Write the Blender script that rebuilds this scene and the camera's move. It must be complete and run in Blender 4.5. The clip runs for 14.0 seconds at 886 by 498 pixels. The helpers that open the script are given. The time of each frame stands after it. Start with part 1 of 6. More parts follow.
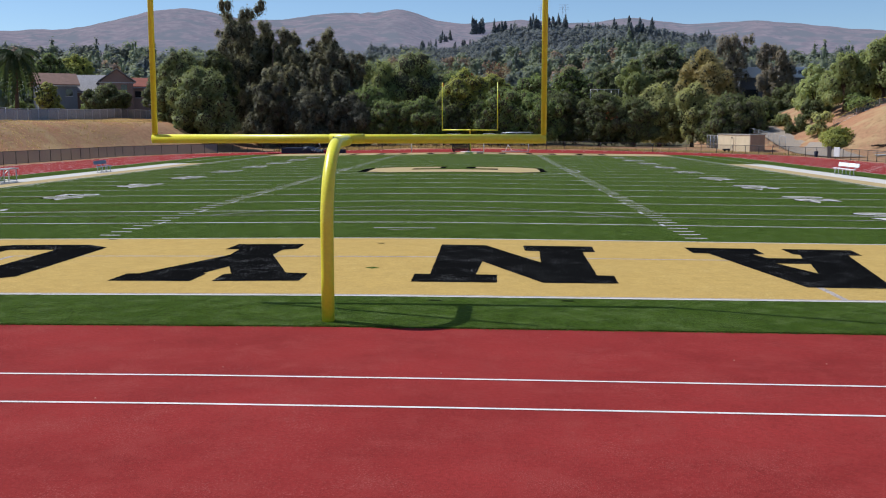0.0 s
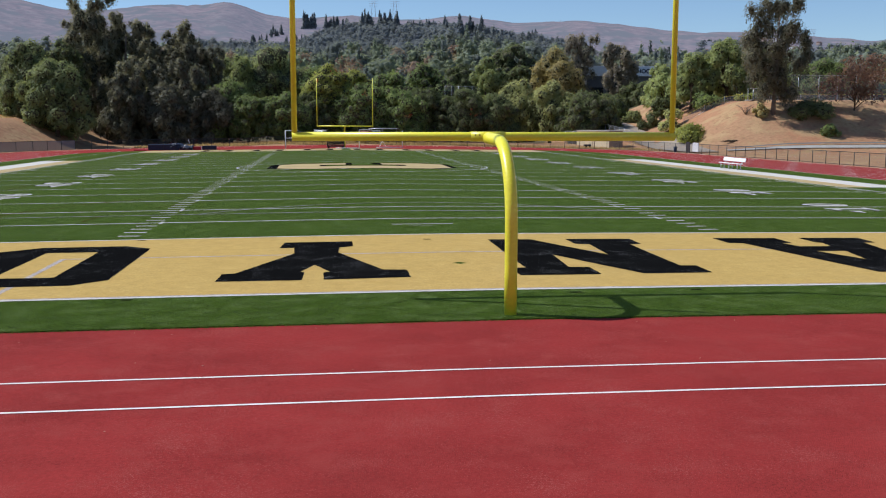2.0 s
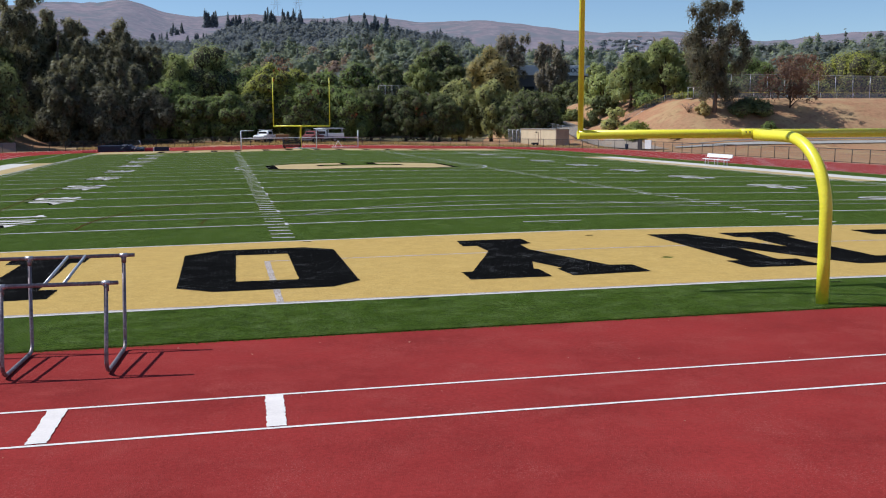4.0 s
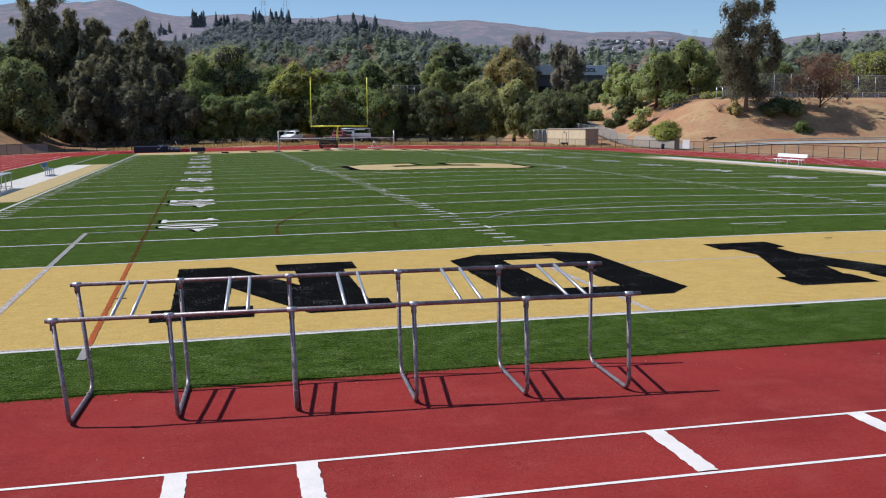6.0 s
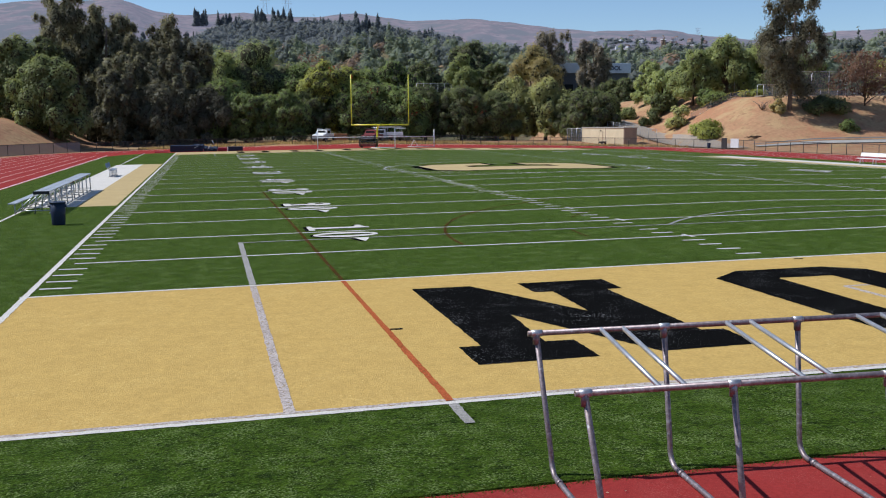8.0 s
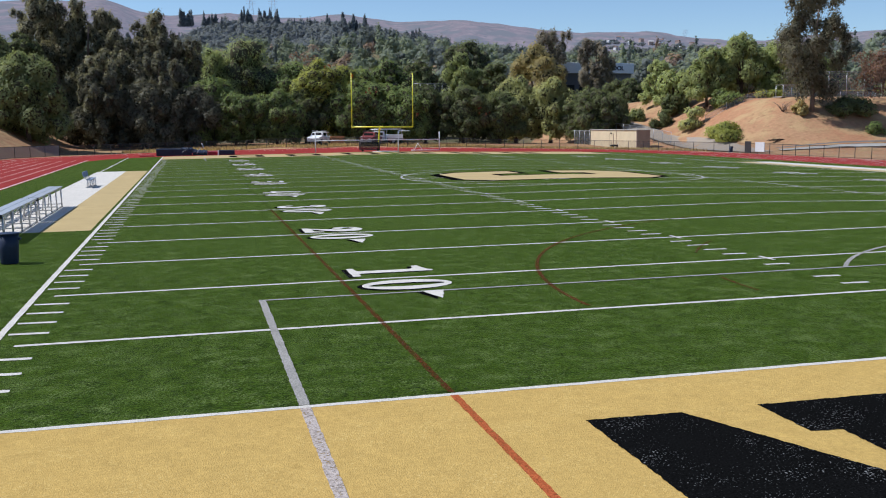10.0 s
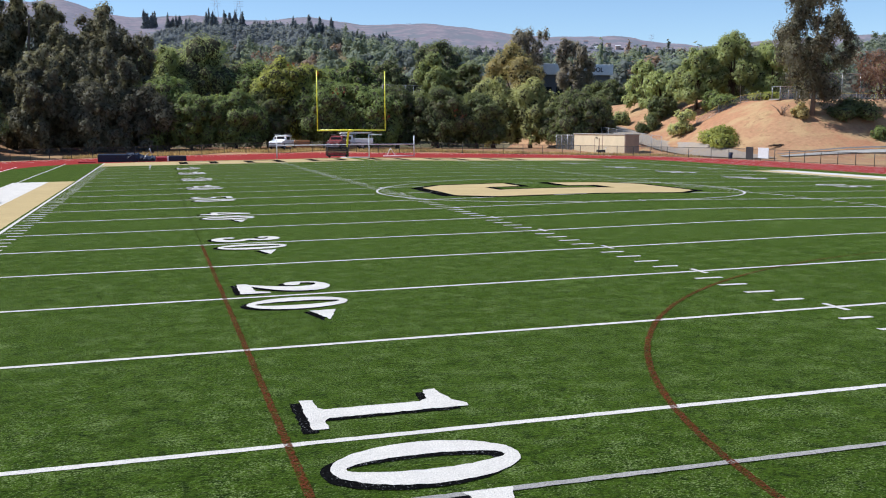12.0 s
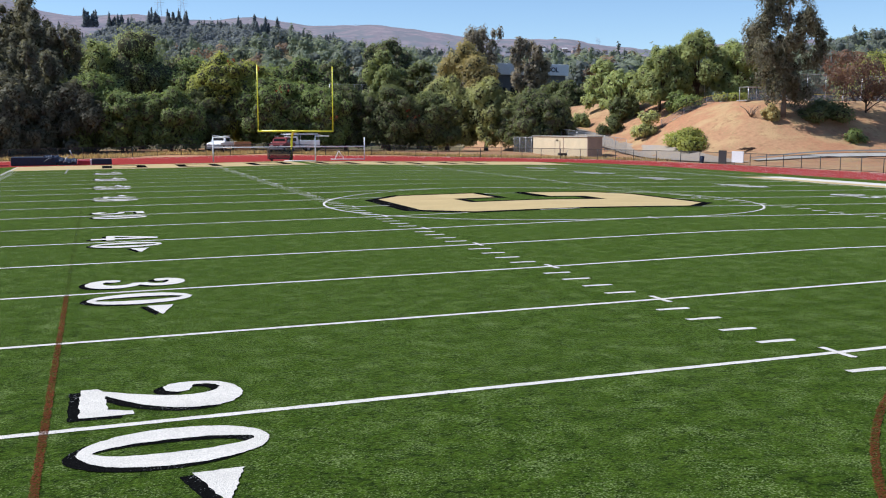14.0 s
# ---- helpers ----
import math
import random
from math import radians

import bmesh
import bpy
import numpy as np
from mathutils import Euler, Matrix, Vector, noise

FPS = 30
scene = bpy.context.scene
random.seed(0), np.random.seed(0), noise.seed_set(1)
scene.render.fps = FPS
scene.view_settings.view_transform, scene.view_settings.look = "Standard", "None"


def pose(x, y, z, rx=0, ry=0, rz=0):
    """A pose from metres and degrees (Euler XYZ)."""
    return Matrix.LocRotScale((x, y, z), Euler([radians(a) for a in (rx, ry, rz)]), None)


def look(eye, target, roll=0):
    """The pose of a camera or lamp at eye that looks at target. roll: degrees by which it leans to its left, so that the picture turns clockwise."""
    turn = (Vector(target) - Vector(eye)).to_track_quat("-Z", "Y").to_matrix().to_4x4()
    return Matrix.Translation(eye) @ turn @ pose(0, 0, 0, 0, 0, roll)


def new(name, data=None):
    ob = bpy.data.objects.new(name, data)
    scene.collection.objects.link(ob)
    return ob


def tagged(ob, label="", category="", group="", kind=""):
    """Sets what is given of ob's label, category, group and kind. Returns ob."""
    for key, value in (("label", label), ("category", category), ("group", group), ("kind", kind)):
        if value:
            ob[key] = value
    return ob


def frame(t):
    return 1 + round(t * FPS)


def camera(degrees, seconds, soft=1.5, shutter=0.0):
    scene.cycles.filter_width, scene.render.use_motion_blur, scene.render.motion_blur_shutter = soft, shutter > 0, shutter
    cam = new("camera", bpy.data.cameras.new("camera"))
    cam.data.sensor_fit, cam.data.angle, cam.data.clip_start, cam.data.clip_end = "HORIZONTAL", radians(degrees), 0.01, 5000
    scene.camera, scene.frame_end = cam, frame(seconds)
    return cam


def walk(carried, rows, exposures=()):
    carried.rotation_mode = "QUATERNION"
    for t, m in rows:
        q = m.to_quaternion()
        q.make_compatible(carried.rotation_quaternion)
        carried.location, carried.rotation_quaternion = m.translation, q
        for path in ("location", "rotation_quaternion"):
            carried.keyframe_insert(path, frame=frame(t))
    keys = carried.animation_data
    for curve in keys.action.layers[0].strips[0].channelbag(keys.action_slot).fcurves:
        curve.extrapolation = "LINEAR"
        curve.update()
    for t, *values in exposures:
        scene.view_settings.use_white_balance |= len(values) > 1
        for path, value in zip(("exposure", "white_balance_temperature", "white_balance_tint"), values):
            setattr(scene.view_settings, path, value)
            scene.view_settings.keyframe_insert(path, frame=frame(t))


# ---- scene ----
cam = camera(48.5, 14.0, soft=1.1)

# exposure of the clip: seconds, stops, kelvin, tint
EXPOSURES = [(0, 0.06, 6000, 10), (2, 0.06, 6000, 10), (4.5, 0.07, 6000, 10), (7, 0.08, 6000, 10), (10.5, 0.22, 6000, 10), (11, 0.33, 6000, 10), (12, 0.42, 6000, 10), (13, 0.44, 6000, 10), (14, 0.43, 6000, 10)]

# camera path
PATH = [
    (0, (2.589, -27.051, 3.209), (2.495, -25.069, 2.964), -0.0),
    (0.5, (1.267, -27.218, 3.28), (1.268, -25.234, 3.028), -0.1),
    (1, (0.018, -27.258, 3.247), (0.095, -25.276, 2.995), 0.0),
    (1.5, (-1.459, -27.334, 3.249), (-1.297, -25.357, 2.996), 0.0),
    (2, (-3.075, -27.318, 3.243), (-2.832, -25.349, 2.99), 0.1),
    (4.5, (-11.717, -25.943, 3.225), (-11.269, -24.011, 2.971), -0.3),
    (5, (-13.323, -25.348, 3.218), (-12.869, -23.417, 2.965), -0.3),
    (5.5, (-14.886, -24.824, 3.242), (-14.428, -22.893, 2.988), -0.3),
    (6, (-16.4, -24.238, 3.275), (-15.94, -22.308, 3.02), -0.3),
    (6.5, (-17.764, -23.442, 3.253), (-17.305, -21.512, 2.999), -0.4),
    (7, (-19.02, -22.543, 3.269), (-18.561, -20.613, 3.014), -0.4),
    (7.5, (-20.073, -21.394, 3.257), (-19.614, -19.464, 3.002), -0.4),
    (8, (-20.887, -19.945, 3.243), (-20.427, -18.016, 2.986), -0.3),
    (9.25, (-21.47, -14.98, 3.29), (-20.99, -13.055, 3.035), -0.3),
    (10.5, (-20.936, -8.782, 3.33), (-20.435, -6.862, 3.077), -0.2),
    (11, (-20.487, -6.044, 3.299), (-19.961, -4.13, 3.049), -0.2),
    (11.5, (-20.003, -3.316, 3.27), (-19.465, -1.406, 3.021), -0.1),
    (12, (-19.481, -0.704, 3.251), (-18.929, 1.203, 3.004), -0.1),
    (12.5, (-18.949, 1.683, 3.239), (-18.382, 3.586, 2.994), -0.1),
    (13, (-18.449, 3.824, 3.222), (-17.858, 5.719, 2.978), 0.0),
    (13.5, (-18.018, 5.784, 3.182), (-17.401, 7.671, 2.94), 0.1),
    (14, (-17.675, 7.488, 3.156), (-17.022, 9.363, 2.913), 0.1),
]
walk(cam, [(t, look(e, g, r)) for t, e, g, r in PATH], EXPOSURES)

# ---- light ----
SUN_EL = 50.9
SUN_DIR = Vector((-0.936, 0.351, math.tan(radians(SUN_EL)))).normalized()
world = bpy.data.worlds.new("sky")
scene.world = world
world.use_nodes = True
wn = world.node_tree.nodes
sky = wn.new("ShaderNodeTexSky")
sky.sky_type = 'NISHITA'
sky.sun_disc = False
sky.sun_elevation = radians(SUN_EL)
sky.sun_rotation = math.atan2(-0.936, 0.351)
sky.air_density, sky.dust_density, sky.ozone_density = 0.85, 0.05, 3.5
wn["Background"].inputs["Strength"].default_value = 0.102
world.node_tree.links.new(sky.outputs["Color"], wn["Background"].inputs["Color"])
sun_data = bpy.data.lights.new("sun", 'SUN')
sun_data.energy, sun_data.angle, sun_data.color = 4.4, radians(0.5), (1.0, 0.965, 0.91)
sun = new("sun", sun_data)
sun.matrix_world = look(SUN_DIR * 100, (0, 0, 0))
scene.view_settings.exposure = 0.0

# ---- materials ----
def mat(name, base, rough=0.8, metal=0.0, var=0.25, scale=3.0, fine=60.0, fvar=0.15, bump=0.0, bscale=80.0, tint=None, island=0.0, objrand=0.0, spec=0.3, stretch=(1, 1, 1), flecks=()):
    """A surface with colour varied at two scales, and fine relief."""
    m = bpy.data.materials.new(name)
    m.use_nodes = True
    nt = m.node_tree
    nd, ln = nt.nodes, nt.links
    bs = nd["Principled BSDF"]
    bs.inputs["Roughness"].default_value = rough
    bs.inputs["Metallic"].default_value = metal
    bs.inputs["Specular IOR Level"].default_value = spec
    geo = nd.new("ShaderNodeNewGeometry")
    mp = nd.new("ShaderNodeMapping")
    mp.inputs["Scale"].default_value = stretch
    ln.new(geo.outputs["Position"], mp.inputs["Vector"])
    def noise_fac(sc, detail, lo, hi):
        n = nd.new("ShaderNodeTexNoise")
        n.inputs["Scale"].default_value = sc
        n.inputs["Detail"].default_value = detail
        n.inputs["Roughness"].default_value = 0.6
        ln.new(mp.outputs["Vector"], n.inputs["Vector"])
        r = nd.new("ShaderNodeMapRange")
        r.inputs["From Min"].default_value, r.inputs["From Max"].default_value = 0.3, 0.7
        r.inputs["To Min"].default_value, r.inputs["To Max"].default_value = lo, hi
        ln.new(n.outputs["Fac"], r.inputs["Value"])
        return r.outputs["Result"]
    col = nd.new("ShaderNodeMix")
    col.data_type = 'RGBA'
    b = Vector(base)
    t2 = Vector(tint) if tint else b * (1 - 0.6 * var)
    col.inputs["A"].default_value = (*(b * (1 + 0.35 * var)), 1)
    col.inputs["B"].default_value = (*t2, 1)
    ln.new(noise_fac(scale, 4, 0, 1), col.inputs["Factor"])
    out = col.outputs["Result"]
    def times(value, out):
        mm = nd.new("ShaderNodeMix")
        mm.data_type, mm.blend_type = 'RGBA', 'MULTIPLY'
        mm.inputs["Factor"].default_value = 1.0
        ln.new(out, mm.inputs["A"])
        ln.new(value, mm.inputs["B"])
        return mm.outputs["Result"]
    if fvar:
        out = times(noise_fac(fine, 3, 1 - fvar, 1 + fvar), out)
    def spread(socket, amount, out):
        r = nd.new("ShaderNodeMapRange")
        r.inputs["To Min"].default_value, r.inputs["To Max"].default_value = 1 - amount, 1 + amount
        ln.new(socket, r.inputs["Value"])
        return times(r.outputs["Result"], out)
    if island:
        out = spread(geo.outputs["Random Per Island"], island, out)
    if objrand:
        oi = nd.new("ShaderNodeObjectInfo")
        out = spread(oi.outputs["Random"], objrand, out)
    for colour, sc, lo, hi, patch_sc in flecks:
        # small bright or dark specks, thicker in some patches than in others
        n = nd.new("ShaderNodeTexNoise")
        n.inputs["Scale"].default_value, n.inputs["Detail"].default_value = sc, 2
        ln.new(geo.outputs["Position"], n.inputs["Vector"])
        pn = nd.new("ShaderNodeTexNoise")
        pn.inputs["Scale"].default_value, pn.inputs["Detail"].default_value = patch_sc, 3
        ln.new(geo.outputs["Position"], pn.inputs["Vector"])
        add = nd.new("ShaderNodeMath")
        add.operation = 'MULTIPLY_ADD'
        ln.new(pn.outputs["Fac"], add.inputs[0])
        add.inputs[1].default_value = 0.42
        ln.new(n.outputs["Fac"], add.inputs[2])
        r = nd.new("ShaderNodeMapRange")
        r.inputs["From Min"].default_value, r.inputs["From Max"].default_value = lo + 0.21, hi + 0.21
        ln.new(add.outputs[0], r.inputs["Value"])
        fm = nd.new("ShaderNodeMix")
        fm.data_type = 'RGBA'
        ln.new(r.outputs["Result"], fm.inputs["Factor"])
        ln.new(out, fm.inputs["A"])
        fm.inputs["B"].default_value = (*colour, 1)
        out = fm.outputs["Result"]
    ln.new(out, bs.inputs["Base Color"])
    if bump:
        n = nd.new("ShaderNodeTexNoise")
        n.inputs["Scale"].default_value = bscale
        n.inputs["Detail"].default_value = 3
        ln.new(mp.outputs["Vector"], n.inputs["Vector"])
        bp = nd.new("ShaderNodeBump")
        bp.inputs["Strength"].default_value = bump
        bp.inputs["Distance"].default_value = 0.02
        ln.new(n.outputs["Fac"], bp.inputs["Height"])
        ln.new(bp.outputs["Normal"], bs.inputs["Normal"])
    return m


def mixed(name, base, share, rough=0.6):
    """A net or fabric that lets light through between its threads: share is the open part."""
    m = mat(name, base, rough, var=0.1, fvar=0.05)
    nt = m.node_tree
    tr = nt.nodes.new("ShaderNodeBsdfTransparent")
    mx = nt.nodes.new("ShaderNodeMixShader")
    mx.inputs[0].default_value = share
    nt.links.new(nt.nodes["Principled BSDF"].outputs[0], mx.inputs[1])
    nt.links.new(tr.outputs[0], mx.inputs[2])
    nt.links.new(mx.outputs[0], nt.nodes["Material Output"].inputs["Surface"])
    return m


def worn(name, base, tint, scale=28.0, lo=0.36, hi=0.52):
    """Old line paint, rubbed through to the turf between its flakes."""
    m = mat(name, base, 0.9, var=0.3, scale=1.0, fine=36, fvar=0.3, tint=tint, bump=0.5, bscale=90, spec=0.02)
    nt = m.node_tree
    geo = nt.nodes.new("ShaderNodeNewGeometry")
    n = nt.nodes.new("ShaderNodeTexNoise")
    n.inputs["Scale"].default_value, n.inputs["Detail"].default_value = scale, 4
    nt.links.new(geo.outputs["Position"], n.inputs["Vector"])
    r = nt.nodes.new("ShaderNodeMapRange")
    r.inputs["From Min"].default_value, r.inputs["From Max"].default_value = lo, hi
    nt.links.new(n.outputs["Fac"], r.inputs["Value"])
    tr = nt.nodes.new("ShaderNodeBsdfTransparent")
    mx = nt.nodes.new("ShaderNodeMixShader")
    nt.links.new(r.outputs["Result"], mx.inputs[0])
    nt.links.new(tr.outputs[0], mx.inputs[1])
    nt.links.new(nt.nodes["Principled BSDF"].outputs[0], mx.inputs[2])
    nt.links.new(mx.outputs[0], nt.nodes["Material Output"].inputs["Surface"])
    return m


def leafy(name, base, tint, island=0.12, objrand=0.16):
    """Foliage: light shines a little through the leaves."""
    m = mat(name, base, 0.55, var=0.5, scale=0.35, fine=2.5, fvar=0.15, tint=tint, island=island, objrand=objrand, spec=0.12)
    nt = m.node_tree
    bs = nt.nodes["Principled BSDF"]
    tl = nt.nodes.new("ShaderNodeBsdfTranslucent")
    mx = nt.nodes.new("ShaderNodeMixShader")
    mx.inputs[0].default_value = 0.40
    # light that has passed through a leaf is brighter and yellower than what it throws back
    ty = nt.nodes.new("ShaderNodeMix")
    ty.data_type, ty.blend_type = 'RGBA', 'MULTIPLY'
    ty.inputs["Factor"].default_value = 1.0
    ty.inputs["B"].default_value = (1.75, 1.7, 1.25, 1)
    nt.links.new(bs.inputs["Base Color"].links[0].from_socket, ty.inputs["A"])
    nt.links.new(ty.outputs["Result"], tl.inputs["Color"])
    nt.links.new(bs.outputs[0], mx.inputs[1])
    nt.links.new(tl.outputs[0], mx.inputs[2])
    nt.links.new(mx.outputs[0], nt.nodes["Material Output"].inputs["Surface"])
    return m


M_TURF = mat("green_turf", (0.0335, 0.057, 0.006), 0.95, var=0.5, scale=4.5, fine=22, fvar=0.7, bump=1.0, bscale=26, spec=0.02, tint=(0.0155, 0.032, 0.0034), flecks=[((0.009, 0.018, 0.003), 10, 0.55, 0.70, 1.8), ((0.138, 0.182, 0.06), 48, 0.565, 0.69, 2.4)])
M_TURF.node_tree.nodes["Principled BSDF"].inputs["Sheen Weight"].default_value = 0.45
M_TURF.node_tree.nodes["Principled BSDF"].inputs["Sheen Roughness"].default_value = 0.24
M_TURF.node_tree.nodes["Principled BSDF"].inputs["Sheen Tint"].default_value = (0.61, 0.68, 0.09, 1)
M_GOLD = mat("gold_turf", (0.495, 0.33, 0.105), 0.9, var=0.16, scale=4.0, fine=20, fvar=0.12, bump=0.6, bscale=60, spec=0.02, flecks=[((0.60, 0.43, 0.16), 30, 0.58, 0.80, 1.2), ((0.42, 0.27, 0.08), 26, 0.60, 0.84, 2.0)])
M_TANT = mat("tan_turf", (0.45, 0.34, 0.17), 0.9, var=0.15, scale=0.6, fine=30, fvar=0.12, spec=0.03)
M_BLACK = mat("black_turf", (0.006, 0.006, 0.0062), 0.95, var=0.3, scale=1.5, fine=40, fvar=0.5, bump=0.8, bscale=50, spec=0.0, flecks=[((0.22, 0.22, 0.22), 40, 0.66, 0.74, 1.5)])
M_WHITE = mat("white_turf", (0.61, 0.57, 0.51), 0.9, var=0.15, scale=2.0, fine=45, fvar=0.18, bump=0.6, bscale=90, spec=0.03)
M_GREY = worn("grey_line_turf", (0.315, 0.30, 0.275), (0.26, 0.245, 0.225), scale=60, lo=0.20, hi=0.40)
M_FAINT = worn("faint_lilac_line_turf", (0.46, 0.40, 0.37), (0.38, 0.32, 0.28), lo=0.28, hi=0.48)
M_BROWN = worn("rust_line_turf", (0.125, 0.030, 0.014), (0.085, 0.026, 0.012), scale=40, lo=0.36, hi=0.62)
M_DIM = worn("dim_line_turf", (0.050, 0.042, 0.014), (0.040, 0.040, 0.012), scale=40, lo=0.48, hi=0.74)
M_ORANGE = worn("orange_line_turf", (0.38, 0.095, 0.035), (0.30, 0.085, 0.03), lo=0.26, hi=0.44)
M_TRACK = mat("red_track", (0.272, 0.0325, 0.029), 0.95, var=0.25, scale=0.45, fine=22, fvar=0.13, bump=0.5, bscale=110, spec=0.04, flecks=[((0.285, 0.042, 0.036), 3.0, 0.52, 0.80, 0.6), ((0.33, 0.075, 0.063), 70, 0.60, 0.72, 1.2), ((0.17, 0.024, 0.02), 60, 0.62, 0.74, 0.9)])
M_PAINT = mat("white_track_paint", (0.77, 0.70, 0.645), 0.7, var=0.15, scale=3, fine=40, fvar=0.06)
M_DIRT = mat("dry_dirt", (0.345, 0.165, 0.092), 0.95, var=0.4, scale=0.07, fine=2.0, fvar=0.14, bump=0.4, bscale=3.5, tint=(0.372, 0.23, 0.13), spec=0.05, flecks=[((0.43, 0.285, 0.15), 0.30, 0.46, 0.66, 0.09), ((0.27, 0.15, 0.085), 1.3, 0.54, 0.78, 0.2), ((0.30, 0.22, 0.11), 5.0, 0.55, 0.75, 0.5)])
M_SCRUB = mat("hill_scrub", (0.10, 0.105, 0.06), 0.95, var=0.5, scale=0.05, fine=0.6, fvar=0.3, tint=(0.17, 0.13, 0.08), spec=0.0)
M_ROAD = mat("grey_asphalt", (0.16, 0.155, 0.15), 0.9, var=0.3, scale=0.4, fine=12, fvar=0.15, spec=0.2)
M_DUST = mat("dusty_asphalt", (0.26, 0.225, 0.195), 0.95, var=0.4, scale=0.35, fine=6, fvar=0.15, spec=0.1, tint=(0.34, 0.27, 0.20))
M_CURB = mat("pale_concrete", (0.38, 0.355, 0.32), 0.9, var=0.2, scale=0.8, fine=10, fvar=0.1)
M_YELLOW = mat("yellow_gloss_paint", (0.88, 0.80, 0.045), 0.35, var=0.12, scale=1.2, fine=20, fvar=0.05, bump=0.05, bscale=14, spec=0.5)
M_STEEL = mat("weathered_steel", (0.26, 0.22, 0.22), 0.5, metal=0.7, var=0.5, scale=5, fine=30, fvar=0.3, tint=(0.20, 0.155, 0.155), flecks=[((0.42, 0.40, 0.40), 24, 0.60, 0.75, 3.0)])
M_GALV = mat("galvanised_steel", (0.55, 0.54, 0.54), 0.4, metal=0.7, var=0.2, scale=6, fine=30, fvar=0.12)
M_ALU = mat("aluminium_plank", (0.58, 0.58, 0.58), 0.42, metal=0.6, var=0.15, scale=2, fine=30, fvar=0.06)
M_WPAINT = mat("white_gloss_paint", (0.80, 0.80, 0.79), 0.4, var=0.1, scale=2, fine=20, fvar=0.04)
M_NAVY = mat("navy_vinyl", (0.016, 0.024, 0.048), 0.5, var=0.3, scale=1.0, fine=9, fvar=0.2, bump=0.3, bscale=4)
M_REDV = mat("red_vinyl", (0.28, 0.018, 0.03), 0.5, var=0.25, scale=2.0)
M_BLUE = mat("blue_paint", (0.22, 0.27, 0.36), 0.5, var=0.15, scale=2.0)
M_CAN = mat("navy_plastic", (0.02, 0.03, 0.06), 0.5, var=0.25, scale=4.0)
M_DARKMET = mat("black_fence_metal", (0.035, 0.033, 0.035), 0.5, var=0.2, scale=3.0)
M_CHAIN = mixed("black_chain_link", (0.05, 0.048, 0.05), 0.76)
M_SCREEN = mixed("grey_screen_mesh", (0.20, 0.19, 0.195), 0.2)
M_CHAINW = mixed("grey_chain_link", (0.45, 0.45, 0.46), 0.72)
M_CHAING = mixed("dim_chain_link", (0.16, 0.16, 0.16), 0.78)
M_NET = mixed("dark_net", (0.03, 0.03, 0.03), 0.45)
M_TAN = mat("tan_block_wall", (0.60, 0.50, 0.34), 0.9, var=0.12, scale=0.7, fine=9, fvar=0.06)
# end wall's shade put into a browner tan; also brown trim
M_TAND = mat("shaded_block_and_trim", (0.33, 0.24, 0.19), 0.9, var=0.2, scale=0.8, fine=9, fvar=0.08)
M_STUCCO = mat("beige_stucco", (0.40, 0.30, 0.26), 0.9, var=0.15, scale=0.5, fine=6, fvar=0.06)
M_STUCCOP = mat("brown_pink_stucco", (0.32, 0.22, 0.19), 0.9, var=0.2, scale=0.5, fine=6, fvar=0.08)
# grey stucco with shade put into its colour, for walls behind trees and fence
M_SHADY = mat("shaded_grey_stucco", (0.12, 0.125, 0.14), 0.9, var=0.15, scale=0.5)
M_STUCCOG = mat("grey_blue_stucco", (0.22, 0.24, 0.28), 0.9, var=0.15, scale=0.5)
M_ROOFG = mat("grey_shingle", (0.34, 0.32, 0.32), 0.9, var=0.2, scale=1.0, fine=4, fvar=0.2)
M_ROOFR = mat("red_tile", (0.27, 0.085, 0.055), 0.9, var=0.3, scale=1.0, fine=4, fvar=0.2)
M_ROOFB = mat("brown_tile", (0.21, 0.125, 0.095), 0.9, var=0.3, scale=1.0, fine=4, fvar=0.2)
M_GLASS = mat("dark_glass", (0.02, 0.025, 0.03), 0.08, var=0.1, fvar=0, spec=0.6)
M_BLOCK = mat("grey_garden_wall", (0.33, 0.31, 0.32), 0.9, var=0.2, scale=0.4, fine=5, fvar=0.1)
M_BARK = mat("bark", (0.10, 0.065, 0.045), 0.95, var=0.4, scale=2.0, fine=14, fvar=0.3)
M_BARKP = mat("pale_bark", (0.20, 0.15, 0.12), 0.95, var=0.4, scale=2.0, fine=14, fvar=0.3)
# dark core colour puts the shade inside near crowns into the twigs
M_TWIGSHADE = mat("inner_twig_shade", (0.10, 0.092, 0.058), 0.95, var=0.4, scale=1.5, fine=6, fvar=0.4, tint=(0.062, 0.06, 0.038), spec=0.0)
M_TYRE = mat("rubber_tyre", (0.015, 0.015, 0.015), 0.8, var=0.1)
M_RIM = mat("grey_rim", (0.35, 0.35, 0.36), 0.4, metal=0.5, var=0.1)
M_REDP = mat("red_car_paint", (0.20, 0.035, 0.035), 0.35, var=0.1)
M_CRATE = mat("orange_plywood", (0.42, 0.20, 0.09), 0.8, var=0.25, scale=3)
# pale blue-grey puts the distance haze into the steel
M_PYLON = mat("hazed_grey_steel", (0.34, 0.37, 0.43), 0.7, var=0.1)
M_SIGN = mat("sign_panel", (0.66, 0.68, 0.72), 0.7, var=0.1, scale=0.5)
M_SIGNL = mat("sign_letters", (0.03, 0.035, 0.07), 0.7, var=0.1)
M_PALE = mat("pale_wall", (0.55, 0.55, 0.56), 0.8, var=0.1, scale=0.4)
M_LINE2 = mat("yellow_fence_cap", (0.62, 0.52, 0.08), 0.6, var=0.15)
M_ORANGEF = mat("orange_ribbon", (0.75, 0.16, 0.03), 0.7, var=0.1)

